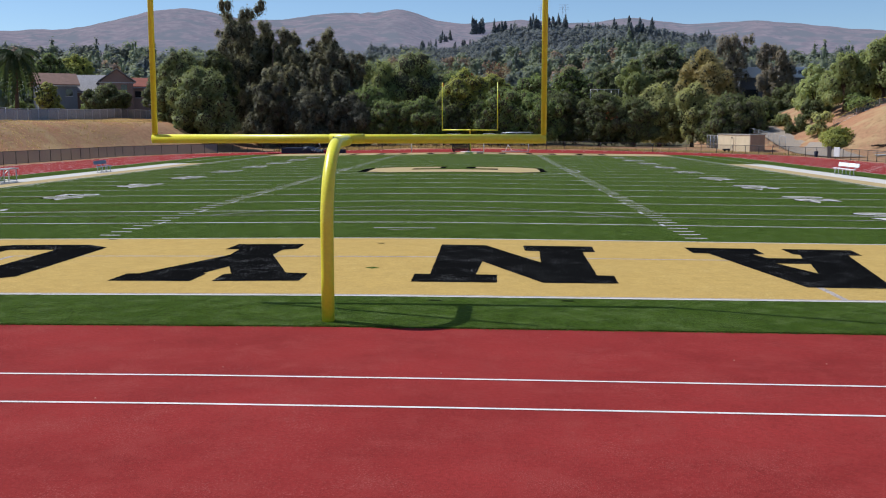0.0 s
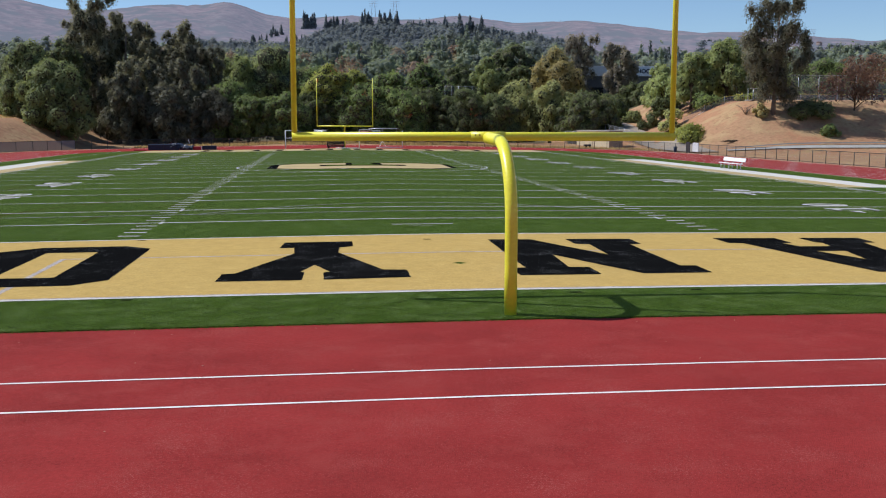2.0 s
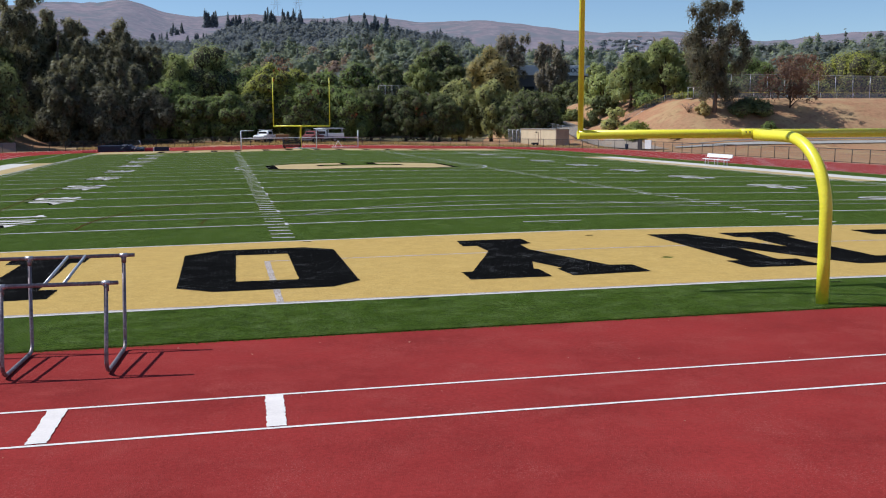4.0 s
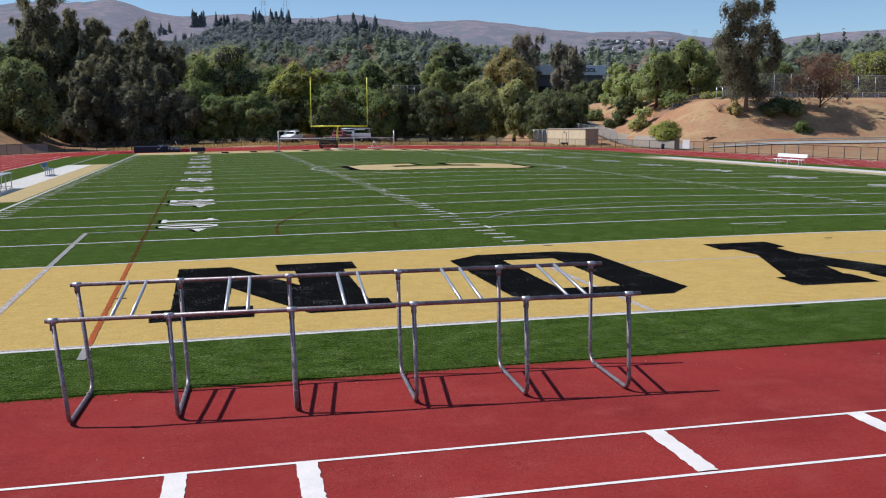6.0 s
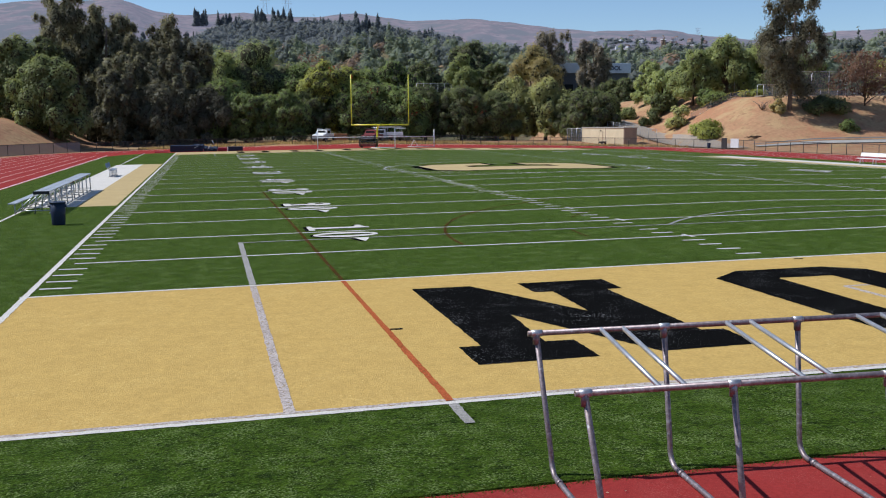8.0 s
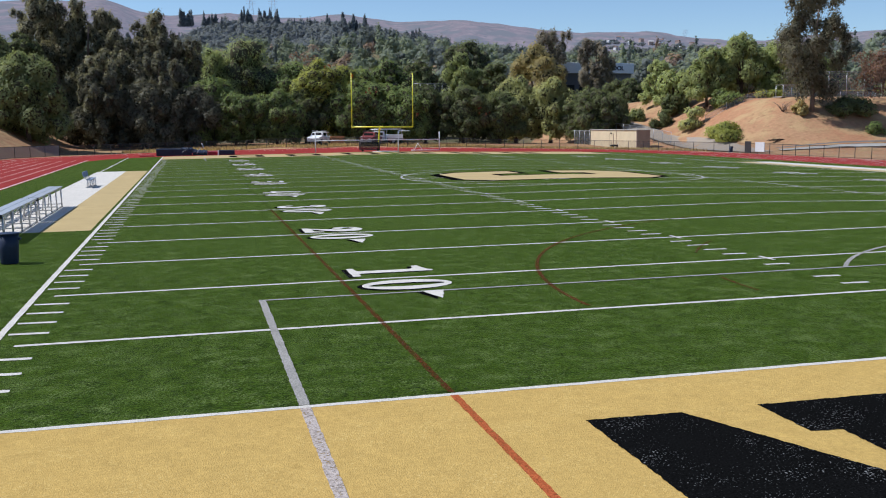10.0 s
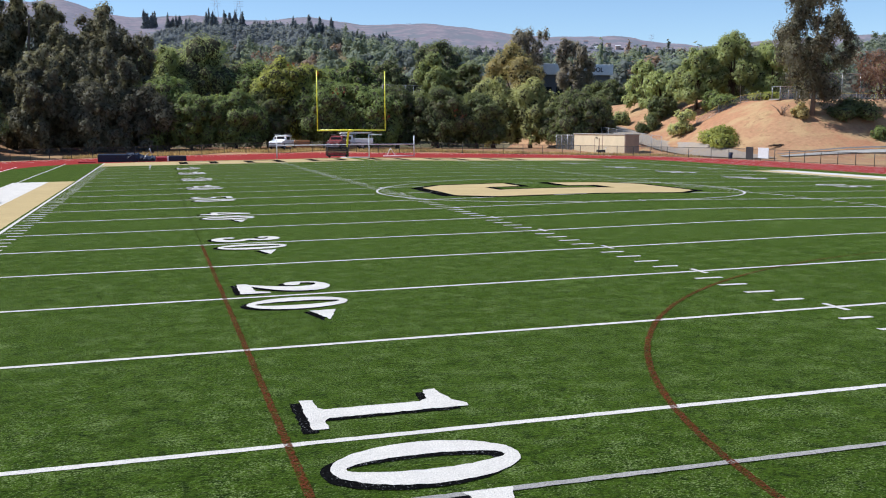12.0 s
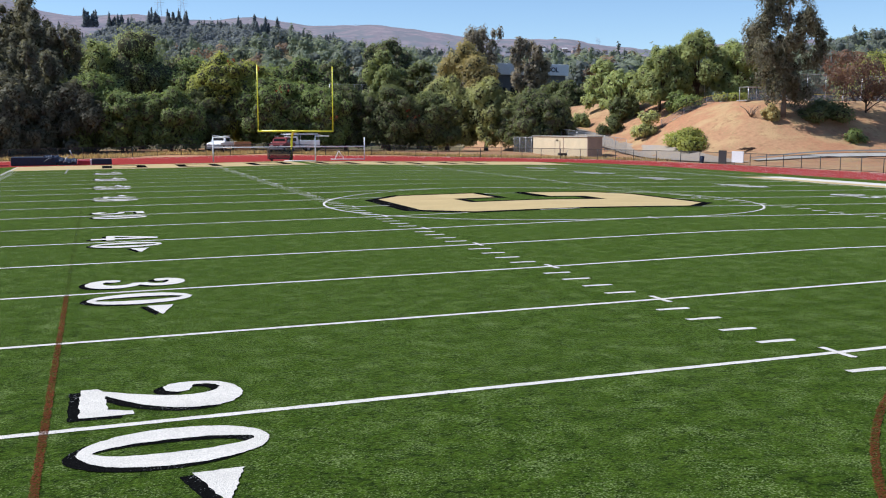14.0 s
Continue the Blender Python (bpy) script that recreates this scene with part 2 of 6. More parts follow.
L_EUC = leafy("eucalyptus_leaves", (0.215, 0.20, 0.135), (0.142, 0.136, 0.09))
L_DARK = leafy("dark_leaves", (0.138, 0.156, 0.068), (0.093, 0.108, 0.047))
L_SHRUB = leafy("shrub_leaves", (0.205, 0.251, 0.092), (0.139, 0.178, 0.062))
L_PEPPER = leafy("pepper_tree_leaves", (0.315, 0.345, 0.145), (0.23, 0.258, 0.108))
L_GUM = leafy("dark_eucalyptus_leaves", (0.161, 0.149, 0.105), (0.109, 0.103, 0.073))
L_PEPPERD = leafy("dusky_pepper_leaves", (0.222, 0.245, 0.108), (0.152, 0.175, 0.075))
L_OLIVE = leafy("brown_olive_leaves", (0.413, 0.339, 0.156), (0.297, 0.256, 0.115))
L_RED = leafy("reddish_leaves", (0.19, 0.115, 0.085), (0.13, 0.08, 0.06))
L_BRIGHT = leafy("bright_leaves", (0.324, 0.324, 0.084), (0.216, 0.240, 0.066))
# conifer, far wood and hillside leaves: haze put into paler, bluer colours
L_CYP = leafy("hazed_cypress_leaves", (0.175, 0.195, 0.215), (0.135, 0.15, 0.175))
L_FAR = leafy("hazed_wood_leaves", (0.215, 0.24, 0.17), (0.15, 0.172, 0.13), island=0.05)
L_FARD = leafy("hazed_dusky_leaves", (0.165, 0.18, 0.165), (0.12, 0.135, 0.127), island=0.05)
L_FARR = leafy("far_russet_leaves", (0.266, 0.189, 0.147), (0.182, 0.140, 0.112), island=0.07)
L_HAZE = leafy("hazed_hillside_leaves", (0.175, 0.19, 0.205), (0.145, 0.16, 0.175), island=0.02, objrand=0.0)
L_OLG = leafy("olive_green_leaves", (0.396, 0.396, 0.172), (0.278, 0.288, 0.126))
L_EUCG = leafy("grey_eucalyptus_leaves", (0.245, 0.212, 0.17), (0.175, 0.152, 0.122))
L_EUCD = leafy("dusky_eucalyptus_leaves", (0.145, 0.138, 0.098), (0.10, 0.096, 0.07))
L_PALM = leafy("palm_leaves", (0.06, 0.085, 0.035), (0.04, 0.06, 0.025))
L_BERRY = leafy("orange_red_blossom", (0.204, 0.066, 0.030), (0.156, 0.036, 0.024))


# ---- building helpers ----
def gz(x, y):
    """Height of the crowned playing surface and the track round it."""
    ax = math.sqrt(min(abs(x), 46.0) ** 2 + 4) - 2
    flatter = 0.055 * bell(x, 0, 6) * smooth((2 - y) / 8)
    ridge = 0.045 * smooth((y - 5) / 20) * max(0.0, 1 - abs(x) / 8.5)
    return 0.150 - 0.0105 * ax - 0.0017 * min(max(y - 10, 0), 105) - flatter + ridge


def mesh_of(name, verts, faces, material):
    me = bpy.data.meshes.new(name)
    me.from_pydata([tuple(v) for v in verts], [], faces)
    me.materials.append(material)
    me.update()
    return me


def hang(ob, parent):
    if parent is not None:
        ob.parent = parent
    return ob


def part(name, bm, material, parent=None, label=""):
    """Links a bmesh as one mesh object under a thing or a part."""
    me = bpy.data.meshes.new(name)
    bmesh.ops.recalc_face_normals(bm, faces=bm.faces)
    bm.to_mesh(me)
    bm.free()
    me.materials.append(material)
    ob = hang(new(name, me), parent)
    return tagged(ob, label) if label else ob


def raw(name, verts, faces, material, parent=None, label=""):
    ob = hang(new(name, mesh_of(name, verts, faces, material)), parent)
    return tagged(ob, label) if label else ob


def empty(name, m, label, category, group="", kind=""):
    ob = new(name)
    ob.empty_display_size = 0.2
    ob.matrix_world = m
    return tagged(ob, label, category, group, kind)


def box(x0, y0, z0, x1, y1, z1, bevel=0.0, bm=None):
    own = bmesh.new()
    bmesh.ops.create_cube(own, size=1, matrix=Matrix.Translation(((x0 + x1) / 2, (y0 + y1) / 2, (z0 + z1) / 2)) @ Matrix.Diagonal((abs(x1 - x0), abs(y1 - y0), abs(z1 - z0), 1)))
    if bevel:
        bmesh.ops.bevel(own, geom=own.edges[:], offset=bevel, segments=2, affect='EDGES', profile=0.5)
    if bm is None:
        return own
    me = bpy.data.meshes.new("tmp")
    own.to_mesh(me)
    own.free()
    bm.from_mesh(me)
    bpy.data.meshes.remove(me)
    return bm


def tube(points, radius, sides=10, bm=None, caps=True):
    """A pipe along points; radius is a number or one for each point."""
    bm = bm or bmesh.new()
    pts = [Vector(p) for p in points]
    rads = [radius] * len(pts) if isinstance(radius, (int, float)) else list(radius)
    up = None
    rings = []
    for i, p in enumerate(pts):
        d = (pts[min(i + 1, len(pts) - 1)] - pts[max(i - 1, 0)]).normalized()
        if up is None:
            up = d.orthogonal().normalized()
        up = (up - d * up.dot(d)).normalized()
        side = d.cross(up)
        rings.append([bm.verts.new(p + (up * math.cos(a) + side * math.sin(a)) * rads[i]) for a in (2 * math.pi * k / sides for k in range(sides))])
    for r0, r1 in zip(rings, rings[1:]):
        for k in range(sides):
            f = bm.faces.new((r0[k], r0[(k + 1) % sides], r1[(k + 1) % sides], r1[k]))
            f.smooth = True
    if caps:
        bm.faces.new(rings[0][::-1])
        bm.faces.new(rings[-1])
    return bm


def strip(pts, width, lift, ends=None):
    """Vertices and faces of a painted band along points in plan, lying on the surface."""
    v, f = [], []
    n = len(pts)
    for i in range(n):
        p, q = Vector(pts[max(i - 1, 0)][:2]), Vector(pts[min(i + 1, n - 1)][:2])
        d = (q - p).normalized()
        s = Vector((-d.y, d.x)) * (width if isinstance(width, (int, float)) else width[i]) / 2
        c = Vector(pts[i][:2])
        for w in (c - s, c + s):
            v.append((w.x, w.y, gz(w.x, w.y) + lift))
    for i in range(n - 1):
        f.append((2 * i, 2 * i + 1, 2 * i + 3, 2 * i + 2))
    return v, f


def line_pts(x0, y0, x1, y1, step=2.0):
    n = max(1, int(math.hypot(x1 - x0, y1 - y0) / step))
    return [(x0 + (x1 - x0) * k / n, y0 + (y1 - y0) * k / n) for k in range(n + 1)]


def band(name, pts, width, material, parent, lift, label="", rag=0.0):
    """A painted line; with rag its edges wander a little, as paint on turf does."""
    if rag:
        fine, wide = [], []
        for i, ((ax, ay), (bx, by)) in enumerate(zip(pts, pts[1:])):
            n = max(1, int(math.hypot(bx - ax, by - ay) / (0.09 if ay < 32 else 0.6)))
            for k in range(n):
                w = width if isinstance(width, (int, float)) else width[i]
                fine.append((ax + (bx - ax) * k / n + random.uniform(-rag, rag) * 0.5, ay + (by - ay) * k / n + random.uniform(-rag, rag) * 0.5))
                wide.append(w + random.uniform(-rag, rag))
        fine.append(pts[-1])
        wide.append(wide[-1])
        pts, width = fine, wide
    v, f = strip(pts, width, lift)
    return raw(name, v, f, material, parent, label)


def patch(name, x0, y0, x1, y1, material, parent, lift, step=2.0, label="", kind="", rag=0.0):
    """A rectangle that follows the surface."""
    nx, ny = max(1, math.ceil(abs(x1 - x0) / step)), max(1, math.ceil(abs(y1 - y0) / step))
    v, f = [], []
    for j in range(ny + 1):
        for i in range(nx + 1):
            x, y = x0 + (x1 - x0) * i / nx, y0 + (y1 - y0) * j / ny
            v.append((x, y, gz(x, y) + lift))
    for j in range(ny):
        for i in range(nx):
            a = j * (nx + 1) + i
            f.append((a, a + 1, a + nx + 2, a + nx + 1))
    return raw(name, v, f, material, parent, label)


def flat_shape(name, outline, holes, material, parent, lift, label="", rag=0.012):
    """A painted shape with a slightly ragged edge, lying on the surface."""
    def ragged(loop):
        out = []
        for (ax, ay), (bx, by) in zip(loop, loop[1:] + loop[:1]):
            n = max(1, int(math.hypot(bx - ax, by - ay) / (0.06 if ay < 32 else 0.2)))
            for k in range(n):
                j = rag if k or n == 1 else 0
                out.append((ax + (bx - ax) * k / n + random.uniform(-j, j), ay + (by - ay) * k / n + random.uniform(-j, j)))
        return out
    bm = bmesh.new()
    edges = []
    for loop in [outline] + holes:
        vs = [bm.verts.new((x, y, 0)) for x, y in ragged(loop)]
        edges += [bm.edges.new((a, b)) for a, b in zip(vs, vs[1:] + vs[:1])]
    bmesh.ops.triangle_fill(bm, use_beauty=True, use_dissolve=False, edges=edges, normal=(0, 0, 1))
    for vert in bm.verts:
        vert.co.z = gz(vert.co.x, vert.co.y) + lift
    return part(name, bm, material, parent, label)


def smooth(a):
    a = min(max(a, 0.0), 1.0)
    return a * a * (3 - 2 * a)


def bell(a, mid, width):
    return math.exp(-0.5 * ((a - mid) / width) ** 2)


def ground_z(x, y):
    """Height of the land: the sunken field, its banks, the mound and the far slopes."""
    z = gz(x, y) - 0.06
    if y > 115:
        z = gz(x, 115) - 0.06 + 0.35 * smooth((y - 122) / 14)
    foot = 47.5 - 11 * smooth((y - 90) / 30)
    z += 4.6 * smooth((-x - foot) / 12) + 1.0 * smooth((-x - foot - 14) / 22)
    z += 7.4 * smooth((y - 95 + 0.10 * (x - 62)) / 20) * smooth((x - 45.0) / 17.5)
    if x > 42 and y > 108:
        # the service ramp climbs between the shed and the mound
        z = max(z, -0.5 + 3.9 * smooth((y - 109) / 40) * smooth((x - 42.6) / 3.4) * (1 - smooth((y - 165) / 30)))
    r = math.hypot(x, y)
    az = math.degrees(math.atan2(x, y))
    if y > 0:
        z += (26 + 13 * bell(az, 4.5, 6.5) + 6 * bell(az, -20, 10) + 13 * bell(az, 46, 7)) * smooth((r - 185) / 400) * smooth((y + 50) / 150)
    if r > 130:
        z += 1.5 * smooth((r - 130) / 80) * noise.noise((x * 0.02, y * 0.02, 3))
    elif r > 50 and (abs(x) > 47 or y > 125):
        z += 0.25 * noise.noise((x * 0.15, y * 0.15, 1)) * (1 - bell(y, 99, 4) * smooth((x - 44) / 4))
    return z


# ---- ground, hills, track, field ----
def build_ground():
    rings = [0, 20, 40] + [44 + 2.0 * k for k in range(60)] + [164 + 6 * k for k in range(12)] + [240 + 22 * k for k in range(20)] + [700, 800, 950, 1150, 1400]
    seg = 300
    v, f = [(0, 30, ground_z(0, 30))], []
    for r in rings[1:]:
        for k in range(seg):
            a = 2 * math.pi * k / seg
            x, y = r * math.sin(a), 30 + r * math.cos(a)
            v.append((x, y, ground_z(x, y)))
    for k in range(seg):
        f.append((0, 1 + (k + 1) % seg, 1 + k))
    for j in range(len(rings) - 2):
        a, b = 1 + j * seg, 1 + (j + 1) * seg
        for k in range(seg):
            n = (k + 1) % seg
            f.append((a + k, a + n, b + n, b + k))
    ob = raw("ground", v, f, M_DIRT)
    ob.data.materials.append(M_SCRUB)
    for p in ob.data.polygons:
        p.material_index = 1 if (p.center.x ** 2 + p.center.y ** 2 > 175 ** 2 and p.center.y > 0) else 0
    for p in ob.data.polygons:
        p.use_smooth = True
    return tagged(ob, "dry tan earth and banks round the sunken field", "ground", kind="structure")


def skyline(az):
    """Height in degrees of the hill crest, by compass bearing."""
    humps = ((1.68, -17.5, 3.1), (0.72, -26, 5), (1.41, -10, 2.8), (0.39, -5, 1.15), (1.42, -5, 3.2), (1.56, 2, 3.5), (1.13, 8.5, 2.1), (1.25, 14, 3.5), (0.77, 24, 5), (0.11, 36, 6.4))
    return 4.3 - 0.3 * bell(az, -1.5, 2.2) - 0.3 * bell(az, 9.8, 1.7) - 0.25 * bell(az, 22.5, 2.2) - 0.45 * bell(az, 29.5, 2.6) + sum(h * bell(az, m, w) for h, m, w in humps) + 0.07 * noise.fractal((az * 0.7, 3, 1), 0.9, 2.0, 4)


def hill_z(az, r):
    """Height of the far hills at a bearing and distance."""
    a = radians(az)
    top = 3.2 + math.tan(radians(skyline(az))) * 2600
    rise = smooth((r - 1150) / 1450) if r <= 2600 else 1 - 0.35 * smooth((r - 2600) / 500)
    x, y = r * math.sin(a), r * math.cos(a)
    fold = noise.fractal((x * 0.0022, y * 0.0022, 7), 0.9, 2.0, 5) * 26 * smooth((r - 1200) / 500) * (0.25 + 0.75 * smooth((2550 - r) / 500) if r < 2650 else 0.3)
    return 30 + (top - 30) * rise + fold


def hill_at(az, el):
    """Where the hills are seen at a bearing and a height in degrees: distance and ground height."""
    r = 1250
    while r < 2580 and math.degrees(math.atan2(hill_z(az, r) - 3.2, r)) < el:
        r += 15
    return r, hill_z(az, r)


def build_hills():
    v, f = [], []
    azs = [-75 + 0.4 * k for k in range(400)]
    rads = [1150 + 90 * k for k in range(22)]
    for r in rads:
        for az in azs:
            a = radians(az)
            v.append((r * math.sin(a), r * math.cos(a), hill_z(az, r)))
    n = len(azs)
    for j in range(len(rads) - 1):
        for k in range(n - 1):
            f.append((j * n + k, j * n + k + 1, (j + 1) * n + k + 1, (j + 1) * n + k))
    m = mat("hazed_dry_hill", (0.115, 0.083, 0.074), 1.0, var=0.6, scale=0.008, fine=0.05, fvar=0.4, tint=(0.085, 0.075, 0.065), spec=0.0, flecks=[((0.055, 0.066, 0.055), 0.018, 0.50, 0.60, 0.0035), ((0.05, 0.062, 0.05), 0.07, 0.58, 0.68, 0.006)])
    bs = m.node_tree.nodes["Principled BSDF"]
    # mauve-blue glow stands in for haze over the far hills
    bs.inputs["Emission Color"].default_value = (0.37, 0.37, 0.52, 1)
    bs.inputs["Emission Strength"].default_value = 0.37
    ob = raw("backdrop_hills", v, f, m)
    for p in ob.data.polygons:
        p.use_smooth = True
    return tagged(ob, "hazy mauve brown dry hills on the skyline", "hills", kind="structure")


ground = build_ground()
hills = build_hills()

OUT_X, OUT_Y, OUT_B = 42.4, 95.0, 30.0


def oval(half, y0, b, n=40):
    return [(half * math.cos(a), y0 + b * math.sin(a)) for a in (math.pi * k / n for k in range(n + 1))]


def build_track():
    v, f = [], []
    xs = [-OUT_X + 2 * OUT_X * i / 40 for i in range(41)]
    rows = 60
    for x in xs:
        ytop = OUT_Y + OUT_B * math.sqrt(max(0, 1 - (x / OUT_X) ** 2))
        for j in range(rows + 1):
            y = -75 + (ytop + 75) * j / rows
            v.append((x, y, gz(x, y)))
    for i in range(40):
        for j in range(rows):
            a = i * (rows + 1) + j
            f.append((a, a + rows + 1, a + rows + 2, a + 1))
    return tagged(raw("running_track", v, f, M_TRACK), "brick-red rubber running track with white lane lines", "running track", kind="structure")


track = build_track()
for k in range(0, 10):
    half = 31.6 + 1.2 * k
    w = 0.10 if k in (0, 9) else 0.05
    by = 18 + 12 * k / 9
    for s in (-1, 1):
        band("lane_line", line_pts(s * half, -40, s * half, OUT_Y, 4), w, M_PAINT, track, 0.006)
    if k > 4:
        band("lane_line", oval(half, OUT_Y, by), w, M_PAINT, track, 0.006)
# stagger dashes on the far straight
for k in range(9):
    for d in range(3):
        y = 34 + 2.3 * k + 9 * d
        band("lane_mark", line_pts(32.2 + 1.2 * k, y, 32.2 + 1.2 * k, y + 1.6, 1), 0.1, M_PAINT, track, 0.008)
# runway lines and exchange marks on the near curve apron
for off, slope in ((-15.05, 0.006), (-16.33, 0.005)):
    band("runway_line", [(x, off - slope * x) for x in range(-40, 34, 3)], 0.055, M_PAINT, track, 0.006)
for x in (-16.90, -15.67, -12.03, -9.63):
    y = -15.075 - 0.006 * x
    flat_shape("exchange_mark", [(x, y), (x + 0.21, y), (x + 0.18, y - 1.22), (x - 0.03, y - 1.22)], [], M_PAINT, track, 0.009, rag=0.010)
flat_shape("exchange_mark", [(-19.72, -14.2), (-19.18, -14.2), (-19.15, -14.62), (-19.7, -14.62)], [], M_PAINT, track, 0.009, rag=0.010)


def turf_edge(x):
    return -11.93 - 0.005 * x


def build_field():
    hx, y1, r = 31.4, 101.6, 12.0
    v, f = [], []
    nx, ny = 42, 60
    for i in range(nx + 1):
        x = -hx + 2 * hx * i / nx
        over = max(0, abs(x) - (hx - r))
        top = y1 - r + math.sqrt(max(0, r * r - over * over))
        y0 = turf_edge(x)
        for j in range(ny + 1):
            y = y0 + (top - y0) * j / ny
            v.append((x, y, gz(x, y) + 0.018))
    for i in range(nx):
        for j in range(ny):
            a = i * (ny + 1) + j
            f.append((a, a + ny + 1, a + ny + 2, a + 1))
    # edge of the carpet towards the red apron
    n0 = len(v)
    for i in range(nx + 1):
        x = -hx + 2 * hx * i / nx
        y = turf_edge(x)
        v.append((x, y - 0.01, gz(x, y) - 0.005))
    for i in range(nx):
        f.append((i * (ny + 1), n0 + i, n0 + i + 1, (i + 1) * (ny + 1)))
    return tagged(raw("playing_field", v, f, M_TURF), "green artificial turf football field with painted markings", "sports field", kind="structure")


field = build_field()
YD = 0.9144
G0, G1, G2, G3 = 0.021, 0.024, 0.027, 0.030
HALF = 24.384
# end zones, gold
patch("end_zone", -HALF, -10 * YD, HALF, 0, M_GOLD, field, G0, 2.0, "gold painted end zone turf")
# paler tan than the near zone: haze of distance put into its colour
patch("end_zone", -HALF, 100 * YD, HALF, 110 * YD, M_TANT, field, G0, 2.0, "gold painted end zone turf")
for s in (-1, 1):
    a, b = sorted((s * 24.56, s * 26.12))
    patch("bench_zone", a, 22.1, b, 66.0, M_TANT, field, G0, 2.0, "gold painted coaching strip")
    a, b = sorted((s * 26.12, s * 28.2))
    patch("bench_zone", a, 22.1, b, 66.0, M_WHITE, field, G0, 2.0, "white painted team strip")

# boundary and yard lines
for y in (-9.144, 0, 100 * YD, 110 * YD):
    band("goal_line", line_pts(-HALF - 0.1, y, HALF + 0.1, y, 1.2), 0.11, M_WHITE, field, G1, rag=0.010)
band("soccer_line", line_pts(-HALF, -9.035, HALF, -9.035, 1.2), 0.09, M_FAINT, field, G1, rag=0.010)
for s in (-1, 1):
    band("side_line", line_pts(s * HALF, -9.15, s * HALF, 110 * YD, 2.5), 0.12, M_WHITE, field, G2, rag=0.010)
    band("side_line", line_pts(s * 27.95, -9.15, s * 27.95, 100, 3.0), 0.10, M_WHITE, field, G1, rag=0.010)
for k in range(5, 100, 5):
    band("yard_line", line_pts(-HALF + 0.35, k * YD, HALF - 0.35, k * YD, 1.2), 0.12, M_WHITE, field, G1, rag=0.010)
HASH = 8.128


def ragged_mark(w, d, name):
    """A short painted bar about its own centre."""
    loop = [(-w / 2, -d / 2), (w / 2, -d / 2), (w / 2, d / 2), (-w / 2, d / 2)]
    v = []
    for (ax, ay), (bx, by) in zip(loop, loop[1:] + loop[:1]):
        for k in range(4):
            v.append((ax + (bx - ax) * k / 4 + random.uniform(-0.012, 0.012), ay + (by - ay) * k / 4 + random.uniform(-0.012, 0.012), 0))
    return mesh_of(name, v, [tuple(range(len(v)))], M_WHITE)


tick = ragged_mark(0.62, 0.13, "hash_mark")
cross = ragged_mark(0.11, 0.66, "hash_cross")


def place_flat(me, name, x, y, lift):
    ob = hang(new(name, me), field)
    ob.location = (x, y, gz(x, y) + lift)
    return ob


for k in range(1, 100):
    if k % 5:
        for x in (-HASH - 0.31, HASH + 0.31, -HALF + 0.43, HALF - 0.43):
            place_flat(tick, "hash_mark", x, k * YD, G1)
    else:
        for x in (-HASH, HASH):
            place_flat(cross, "hash_cross", x, k * YD, G2)
for k in (40, 60):
    place_flat(cross, "hash_cross", 0.0, k * YD, G2)
for y in (3 * YD, 97 * YD):
    band("try_mark", line_pts(-0.95, y, 0.95, y, 0.6), 0.10, M_WHITE, field, G1, rag=0.010)
    band("try_mark", line_pts(-0.45, y - 0.55, 0.25, y - 0.55, 0.6), 0.04, M_FAINT, field, G1, rag=0.010)

# letters of the near end zone, facing the far end
N_LETTER = [(-17.45, -7.55), (-15.71, -7.55), (-15.69, -6.5), (-16.14, -6.48), (-16.02, -4.45), (-14.77, -7.52), (-13.26, -7.5), (-13.22, -6.45), (-13.58, -6.42), (-13.53, -2.63), (-13.22, -2.6), (-13.18, -1.5), (-14.97, -1.48), (-14.96, -2.5), (-14.6, -2.55), (-14.67, -4.5), (-15.95, -1.5), (-17.11, -1.46), (-17.12, -6.48), (-17.45, -6.48)]
for dx in (18.45, 0.0):
    flat_shape("letter_n", [(x + dx, y + 0.006 * dx) for x, y in N_LETTER], [], M_BLACK, field, G2, "black painted block letter N")
flat_shape("letter_o", [(-10.98, -7.0), (-10.28, -7.6), (-8.0, -7.58), (-7.4, -6.98), (-7.38, -2.0), (-8.08, -1.42), (-10.14, -1.42), (-10.98, -2.15)],
           [[(-9.84, -6.42), (-9.8, -6.47), (-8.62, -6.49), (-8.58, -6.44), (-8.55, -2.52), (-8.6, -2.48), (-9.74, -2.47), (-9.78, -2.52)]], M_BLACK, field, G2, "black painted block letter O")
flat_shape("letter_y", [(-4.07, -1.35), (-2.3, -1.35), (-2.3, -2.3), (-2.65, -2.5), (-2.7, -3.4), (-1.78, -6.3), (-1.28, -6.4), (-1.28, -7.42), (-3.06, -7.52), (-3.07, -6.55), (-2.93, -6.45), (-3.26, -5.37), (-3.55, -6.4), (-3.46, -6.5), (-3.5, -7.52), (-5.22, -7.5), (-5.18, -6.5), (-4.92, -6.45), (-3.76, -3.45), (-3.78, -2.43), (-4.14, -2.42)], [], M_BLACK, field, G2, "black painted block letter Y")
flat_shape("letter_a", [(7.66, -1.33), (9.45, -1.38), (9.42, -2.48), (9.12, -2.5), (9.27, -3.2), (10.12, -3.2), (10.28, -2.48), (10.14, -2.4), (10.14, -1.36), (11.9, -1.4), (11.8, -2.48), (11.45, -2.5), (10.55, -7.62), (8.86, -7.6), (8.05, -2.45), (7.67, -2.43)],
           [[(9.24, -4.13), (10.02, -4.13), (9.7, -5.65)]], M_BLACK, field, G2, "black painted block letter A")
